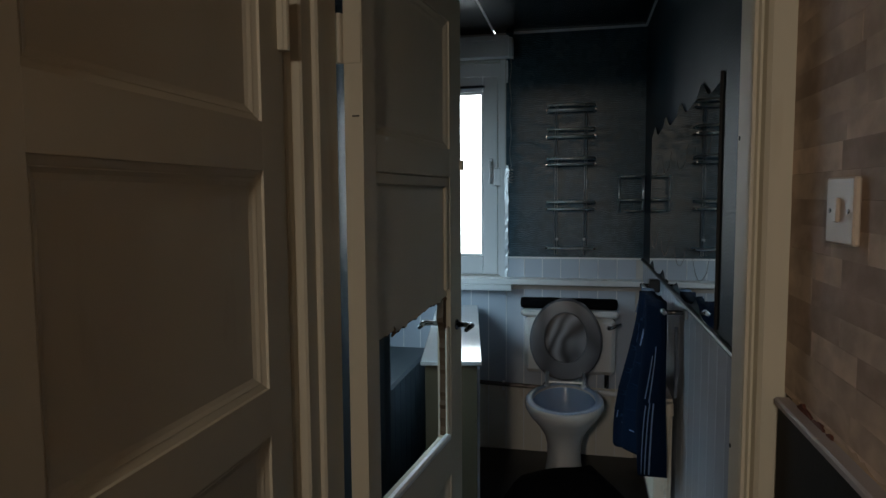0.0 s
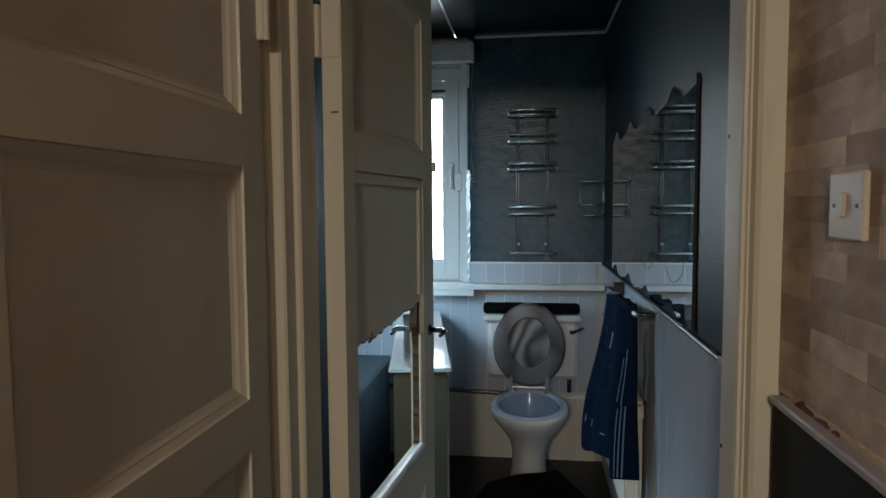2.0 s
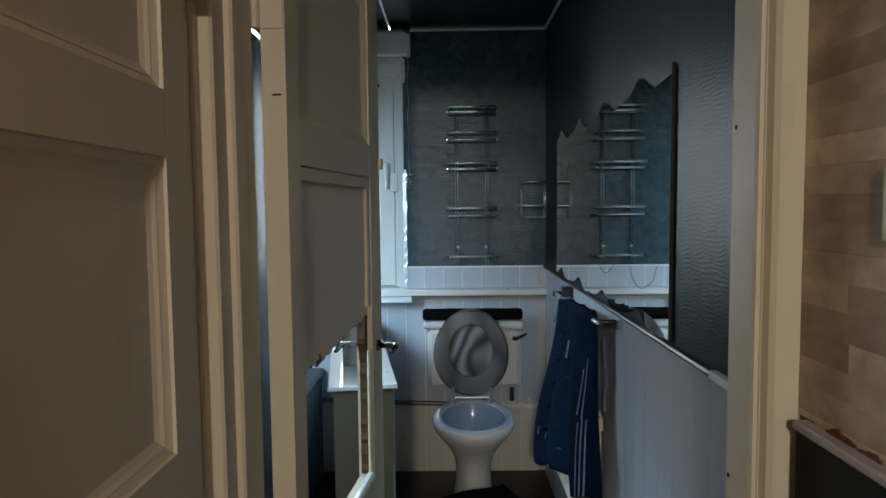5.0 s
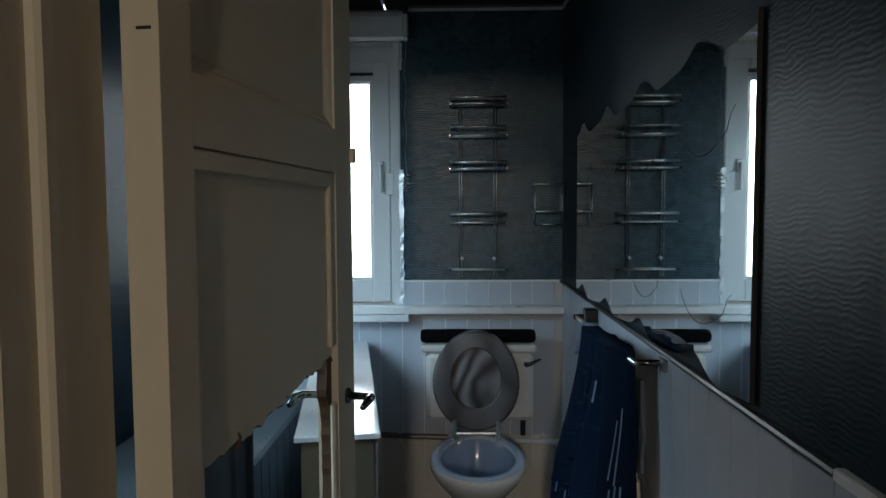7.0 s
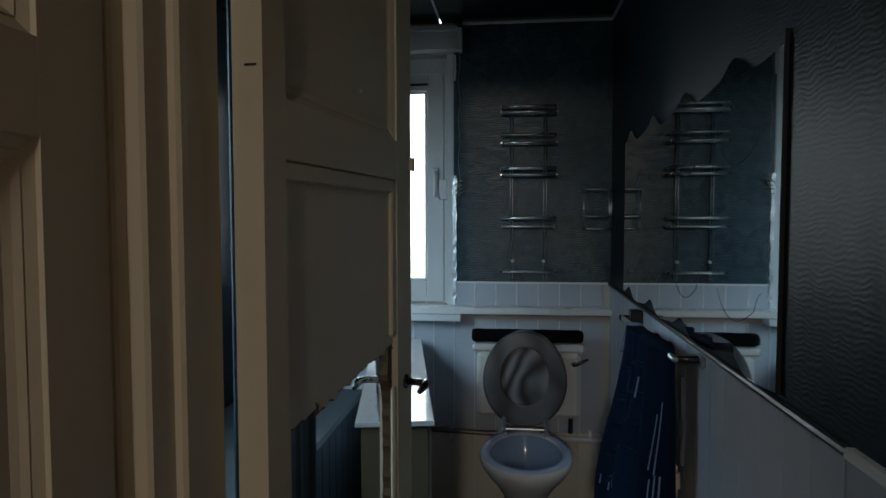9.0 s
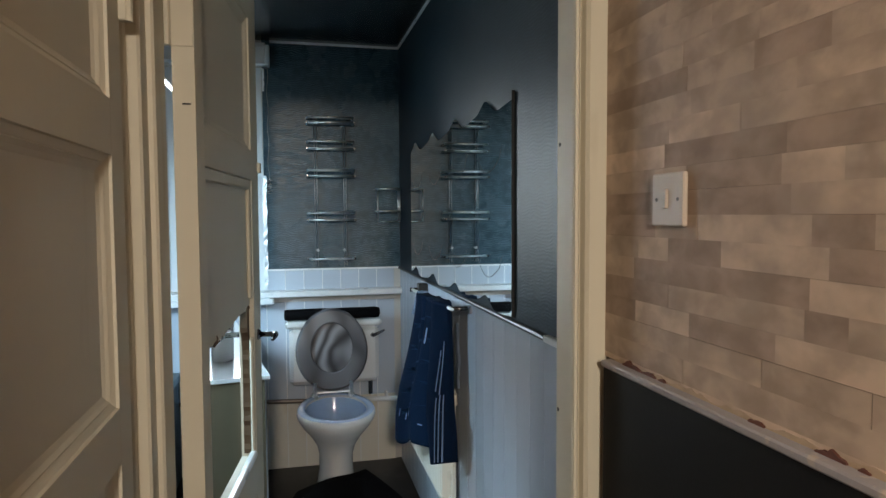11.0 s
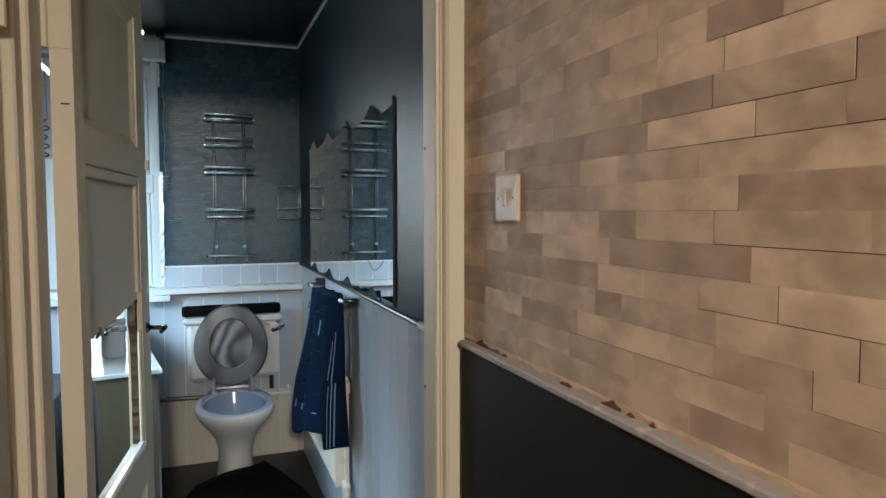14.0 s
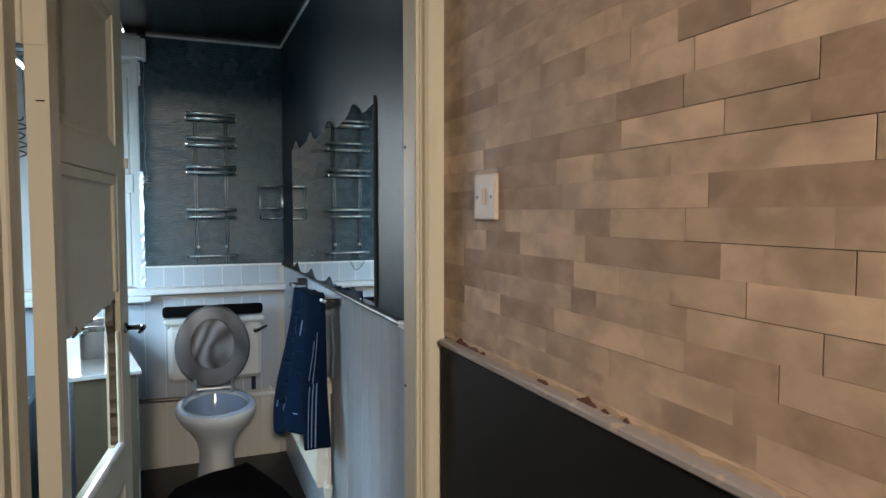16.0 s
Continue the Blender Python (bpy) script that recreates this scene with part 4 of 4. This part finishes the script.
for x in (CX - 0.092, CX + 0.092):
    hg = part("seat_hinge", tube(bmesh.new(), [(x, 2.722, 0.456), (x, 2.722, 0.468), (x, 2.722, 0.470), (x, 2.722, 0.535)], [0.016, 0.016, 0.009, 0.009], 10), M_CHROME, toilet, "chrome seat hinge", smooth=True)
part("hinge_rod", tube(bmesh.new(), [(CX - 0.10, 2.724, 0.482), (CX + 0.10, 2.724, 0.482)], 0.0055, 8), M_CHROME, toilet)

roll = thing("rolled_towel", "black towel rolled up on the cistern lid", "towel")
rng = random.Random(3)
part("cloth", loops(bmesh.new(), [[(x, 2.880 + (0.040 * r) * math.cos(a), 0.8685 + (0.030 * r) * math.sin(a)) for a in (k * math.tau / 20 for k in range(20))]
                                  for x, r in ((-0.648, 0.55), (-0.645, 0.85), (-0.63, 1.0), (-0.58, 0.97), (-0.50, 1.03), (-0.40, 0.98), (-0.30, 1.0), (-0.22, 0.96), (-0.165, 1.0), (-0.145, 0.88), (-0.140, 0.6))]), M_BLACKCLOTH, roll, smooth=True)

pipe = thing("wall_pipe", "horizontal water pipe along the foot of the wall", "pipe")
part("pipe", tube(bmesh.new(), [(-0.40, 2.965, 0.372), (-0.015, 2.965, 0.356)], 0.014, 10), M_TRIM, pipe, "white painted pipe")
part("pipe", tube(bmesh.new(), [(-1.20, 2.965, 0.402), (-0.401, 2.965, 0.372)], 0.012, 10), M_PIPEDARK, pipe, "dull brown pipe")
for x in (-0.76, -0.10):
    part("clip", boxes((x, x + 0.014, 2.960, 2.992, 0.350, 0.400), bevel=0.003), M_TRIM, pipe)

# crumpled black bath mat heaped before the toilet
heap = thing("bath_mat", "black bath mat heaped on the floor before the toilet", "bath mat")
bm = bmesh.new()
NX, NY = 44, 30
rows = []
for j in range(NY + 1):
    v = j / NY                                            # 0 on the open floor, 1 against the pedestal
    row = []
    for i in range(NX + 1):
        u = i / NX
        x = -0.645 + 0.58 * u + 0.015 * math.sin(7 * v) - 0.03 * (1 - v)
        y = 1.86 + 0.545 * v - 0.30 * max(0.0, u - 0.62) * v - 0.02 * math.sin(3.1 * u)
        ridge = 0.125 + 0.085 * min(1.0, u / 0.62) if u < 0.62 else 0.21 - 0.19 * ((u - 0.62) / 0.38)
        rim = min(1.0, 14 * u, 10 * (1 - u)) * min(1.0, 6 * (1 - v) + 0.75)
        h = ridge * min(1.0, 0.10 + 1.15 * v ** 0.9) + 0.009 * math.sin(11 * u + 5 * v) + 0.006 * math.sin(19 * v - 7 * u)
        row.append((x, y, max(0.012, h * (0.55 + 0.45 * rim))))
    rows.append(row)
top = [[bm.verts.new(p) for p in row] for row in rows]
low = [[bm.verts.new((p[0], p[1], 0.001)) for p in row] for row in rows]
for j in range(NY):
    for i in range(NX):
        bm.faces.new((top[j][i], top[j][i + 1], top[j + 1][i + 1], top[j + 1][i]))
        bm.faces.new((low[j][i], low[j + 1][i], low[j + 1][i + 1], low[j][i + 1]))
rim = [(0, i) for i in range(NX)] + [(j, NX) for j in range(NY)] + [(NY, i) for i in range(NX, 0, -1)] + [(j, 0) for j in range(NY, 0, -1)]
for (j, i), (q, p) in zip(rim, rim[1:] + rim[:1]):
    bm.faces.new((top[j][i], low[j][i], low[q][p], top[q][p]))
part("cloth", bm, M_BLACKCLOTH, heap, smooth=True)

# ---------------------------------------------------------------- narrow cabinet and the things on it
cab = thing("narrow_cabinet", "long narrow cabinet with a white worn top", "cabinet", at=(-0.692, 1.725, 0), rz=9.7)
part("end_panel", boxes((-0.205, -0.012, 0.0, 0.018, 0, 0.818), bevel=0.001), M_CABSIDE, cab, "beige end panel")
part("carcass", boxes((-0.205, -0.012, 0.0185, 1.20, 0.0, 0.818)), M_PVC, cab)
part("top", boxes((-0.222, 0.006, -0.012, 1.235, 0.8185, 0.835), bevel=0.003), M_CABTOP, cab, "white laminate top with chipped edges")
for k in range(4):
    dr = part("door", boxes((-0.0118, -0.002, 0.03 + k * 0.29, 0.03 + k * 0.29 + 0.284, 0.05, 0.795), bevel=0.003), M_PVC, cab)
tub = thing("plastic_tub", "white plastic tub standing on the cabinet", "tub")
part("body", loops(bmesh.new(), [oval(-0.872, 2.00, z, r, r, 28) for z, r in ((0.8355, 0.040), (0.842, 0.042), (0.965, 0.043))], True, False), M_WHITEPLASTIC, tub, smooth=True)
part("lid", loops(bmesh.new(), [oval(-0.872, 2.00, z, r, r, 28) for z, r in ((0.9652, 0.045), (0.981, 0.045), (0.985, 0.041))]), M_WHITEPLASTIC, tub, smooth=True)

# ---------------------------------------------------------------- dark side of the room
cur = thing("shower_curtain", "slate blue shower curtain hanging in folds", "curtain")
line = [(-1.16 + 0.004 * math.sin(k * 0.21) + 0.020 * max(0.0, math.sin(k * 0.5)) * max(0.0, (k - 46) / 26), 1.45 + k * 0.0092) for k in range(73)]
outline = line + [(x - 0.004, y) for x, y in reversed(line)]
part("sheet", extrude_z(bmesh.new(), outline, 0.12, 2.0), M_CURTAIN, cur, smooth=False)
part("pole", tube(bmesh.new(), [(-1.16, 1.42, 2.02), (-1.16, Y_N - 0.004, 2.02)], 0.012, 10), M_CHROME, cur)
for k in range(6):
    y = 1.48 + k * 0.12
    part("ring", tube(bmesh.new(), [(-1.16 + 0.020 * math.cos(t), y, 2.012 + 0.024 * math.sin(t)) for t in (j * math.tau / 12 for j in range(12))], 0.002, 5, True), M_CHROME, cur)
bath = thing("bath", "bathtub with a slate blue panelled side", "bath")
for k in range(13):
    part("side_board", boxes((-1.215, -1.195, 1.72 + k * 0.098, 1.72 + k * 0.098 + 0.094, 0.0, 0.535), bevel=0.003), M_CURTAIN, bath)
part("rim", boxes((-1.74, -1.175, 1.70, 2.99, 0.536, 0.57), bevel=0.012), M_CURTAIN, bath)

# lamp fitting behind the camera in the hall: rose, flex and a shade open towards the door
fit_l = thing("ceiling_lamp", "small white pendant lamp hanging in the hall", "lamp")
part("rose", loops(bmesh.new(), [oval(-0.69, -2.56, z, r, r, 28) for z, r in ((2.329, 0.05), (2.315, 0.05), (2.300, 0.03))]), M_TRIM, fit_l)
part("flex", tube(bmesh.new(), [(-0.69, -2.56, 2.30), (-0.69, -2.56, 2.17)], 0.004, 8), M_TRIM, fit_l)
part("holder", tube(bmesh.new(), [(-0.69, -2.56, 2.17), (-0.69, -2.56, 2.10)], 0.02, 14), M_TRIM, fit_l)


# ---------------------------------------------------------------- pieces of the walls
def slab_mesh(name, mat):
    bm = bmesh.new()
    box(bm, 0, 1, 0, 1, 0, 1)
    me = bpy.data.meshes.new(name)
    bm.to_mesh(me)
    bm.free()
    me.materials.append(mat)
    return me


def piece(name, mesh, parent, x0, x1, y0, y1, z0, z1):
    ob = new(name, mesh)
    ob.parent = parent
    ob.matrix_basis = Matrix.Translation((x0, y0, z0)) @ Matrix.Diagonal((x1 - x0, y1 - y0, z1 - z0, 1))
    return ob


def board_mesh(name, mat, w, h, t, axis):
    """A board with rounded long edges, w wide, h high."""
    e = 0.0008
    prof = [(0, 0), (0, t - e), (e, t), (w - e, t), (w, t - e), (w, 0)]
    bm = bmesh.new()
    pts = [((u, -d) if axis == "y" else (-d, u)) for u, d in prof]
    extrude_z(bm, pts, 0, h)
    bmesh.ops.recalc_face_normals(bm, faces=bm.faces[:])
    me = bpy.data.meshes.new(name)
    bm.to_mesh(me)
    bm.free()
    me.materials.append(mat)
    return me


def boards(parent, mesh, count, start, step, axis, base):
    for k in range(count):
        ob = new("board", mesh)
        ob.parent = parent
        u = start + k * step
        ob.location = (u, base[0], base[1]) if axis == "y" else (base[0], u, base[1])


GAP = 0.0022
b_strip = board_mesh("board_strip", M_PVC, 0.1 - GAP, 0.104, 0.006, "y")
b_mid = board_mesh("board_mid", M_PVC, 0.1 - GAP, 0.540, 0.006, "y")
b_low = board_mesh("board_low", M_PVCSTAINEDLIT, 0.1 - GAP, 0.380, 0.009, "y")
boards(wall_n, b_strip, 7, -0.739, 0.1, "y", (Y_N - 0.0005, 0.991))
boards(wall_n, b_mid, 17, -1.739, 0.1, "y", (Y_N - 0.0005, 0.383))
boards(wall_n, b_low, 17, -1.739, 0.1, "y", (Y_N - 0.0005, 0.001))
# added white strips over the board joints, in place of glints on their edges
for h, count, start, z in ((0.104, 6, -0.639, 0.991), (0.540, 16, -1.639, 0.383), (0.380, 16, -1.639, 0.001)):
    bead = board_mesh("joint_glint", M_TRIM, 0.0046, h - 0.001, 0.0085 if h < 0.3 or h > 0.5 else 0.0112, "y")
    for k in range(count):
        ob = new("joint_glint", bead)
        ob.parent = wall_n
        ob.location = (start + 0.1 * k - GAP / 2 - 0.0023, Y_N - 0.0005, z + 0.0005)
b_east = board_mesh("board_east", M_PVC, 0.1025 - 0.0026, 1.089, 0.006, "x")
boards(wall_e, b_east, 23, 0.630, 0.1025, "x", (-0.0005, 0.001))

# stone-effect courses: joints from the door towards the camera, and a tone for each stone (p pale, m middle, d dark; capitals begin at a dark joint)
ROW, Z0 = 0.0383, 1.1285
COURSES = {0: ((0.272, -0.175, -0.316), "mMdm"), 1: ((0.256, 0.097, -0.07, -0.285), "mpMPd"), 2: ((0.418, 0.257, 0.072, -0.142, -0.211), "dpdpmd"),
           3: ((0.316, 0.025, -0.039, -0.215, -0.385), "dMdmpM"), 4: ((0.424, 0.018, -0.089, -0.186, -0.297), "mdppmP"), 5: ((0.41, 0.317, 0.183, -0.01, -0.263, -0.318, -0.413), "mpdpdpmM"),
           6: ((0.356, 0.24, 0.017, -0.069), "dmPdm"), 7: ((0.27, 0.051, -0.242), "ddpD"), 8: ((0.27, 0.068, -0.028, -0.184, -0.426), "mdpmpM"), 9: ((0.331, 0.06, -0.09, -0.262, -0.366), "pddpMd")}
COURSES.update({10: ((0.319, 0.147, -0.078, -0.201, -0.372), "mpMdMD"), 11: ((0.26, 0.046, -0.106, -0.217), "mmppP"), 12: ((0.272, 0.121, -0.005, -0.105, -0.191, -0.295), "dMdmPdp"),
                13: ((0.284, 0.113, -0.087, -0.258, -0.334), "mMpmdM")})
# courses with a dark line below, and its stretch along the wall
LINES = {2: (0.25, -0.21), 4: (-0.29, -0.39), 6: (-0.23, -0.41), 9: (-0.26, -0.42), 10: (-0.19, -0.26), 12: (-0.22, -0.30)}
TONES = {k: slab_mesh("stone", m) for k, m in (("p", M_STONEPALE), ("m", M_STONE), ("d", M_STONEDARK))}
rng = random.Random(21)
far_bm = {k: bmesh.new() for k in "pmd"}
for r in range(32):
    z0, z1 = Z0 + r * ROW, min(Z0 + (r + 1) * ROW, Z_C)
    if z0 >= Z_C - 0.005:
        break
    known, tones = COURSES.get(r, ((rng.uniform(0.2, 0.4),), "mm"))
    spans = list(zip((0.532,) + known, known, tones))
    y, last = known[-1], tones[-1]
    while y > Y_S:                                        # the rest of the course, filled in
        nxt = max(Y_S, y - rng.uniform(0.10, 0.30))
        spans.append((y, nxt, last))
        y, last = nxt, rng.choice("pmmdM")
    for a, b, tone in spans:
        proud = 0.0015 + rng.random() * 0.0004
        dark = 0.0019 if tone.isupper() else 0.00002
        under = rng.choice((0.00002, 0.00002, 0.00002, 0.0004))
        if r in LINES and b < LINES[r][0] and a > LINES[r][1]:
            under = 0.0010
        if b > -0.75 and z0 < 1.95:
            piece("stone", TONES[tone.lower()], wall_h, -proud, -0.0002, b + 0.00002, a - dark, z0 + under, z1 - 0.00002)
        else:
            box(far_bm[tone.lower()], -proud, -0.0002, b + 0.0002, a - dark, z0 + under, z1 - 0.0002)
for k, m in (("p", M_STONEPALE), ("m", M_STONE), ("d", M_STONEDARK)):
    tagged(part("stones", far_bm[k], m, wall_h), kind="stuff")
foot = part("stone_foot", boxes((-0.0018, -0.0002, Y_S, 0.532, 1.1182, 1.1282)), M_STONEPALE, wall_h)
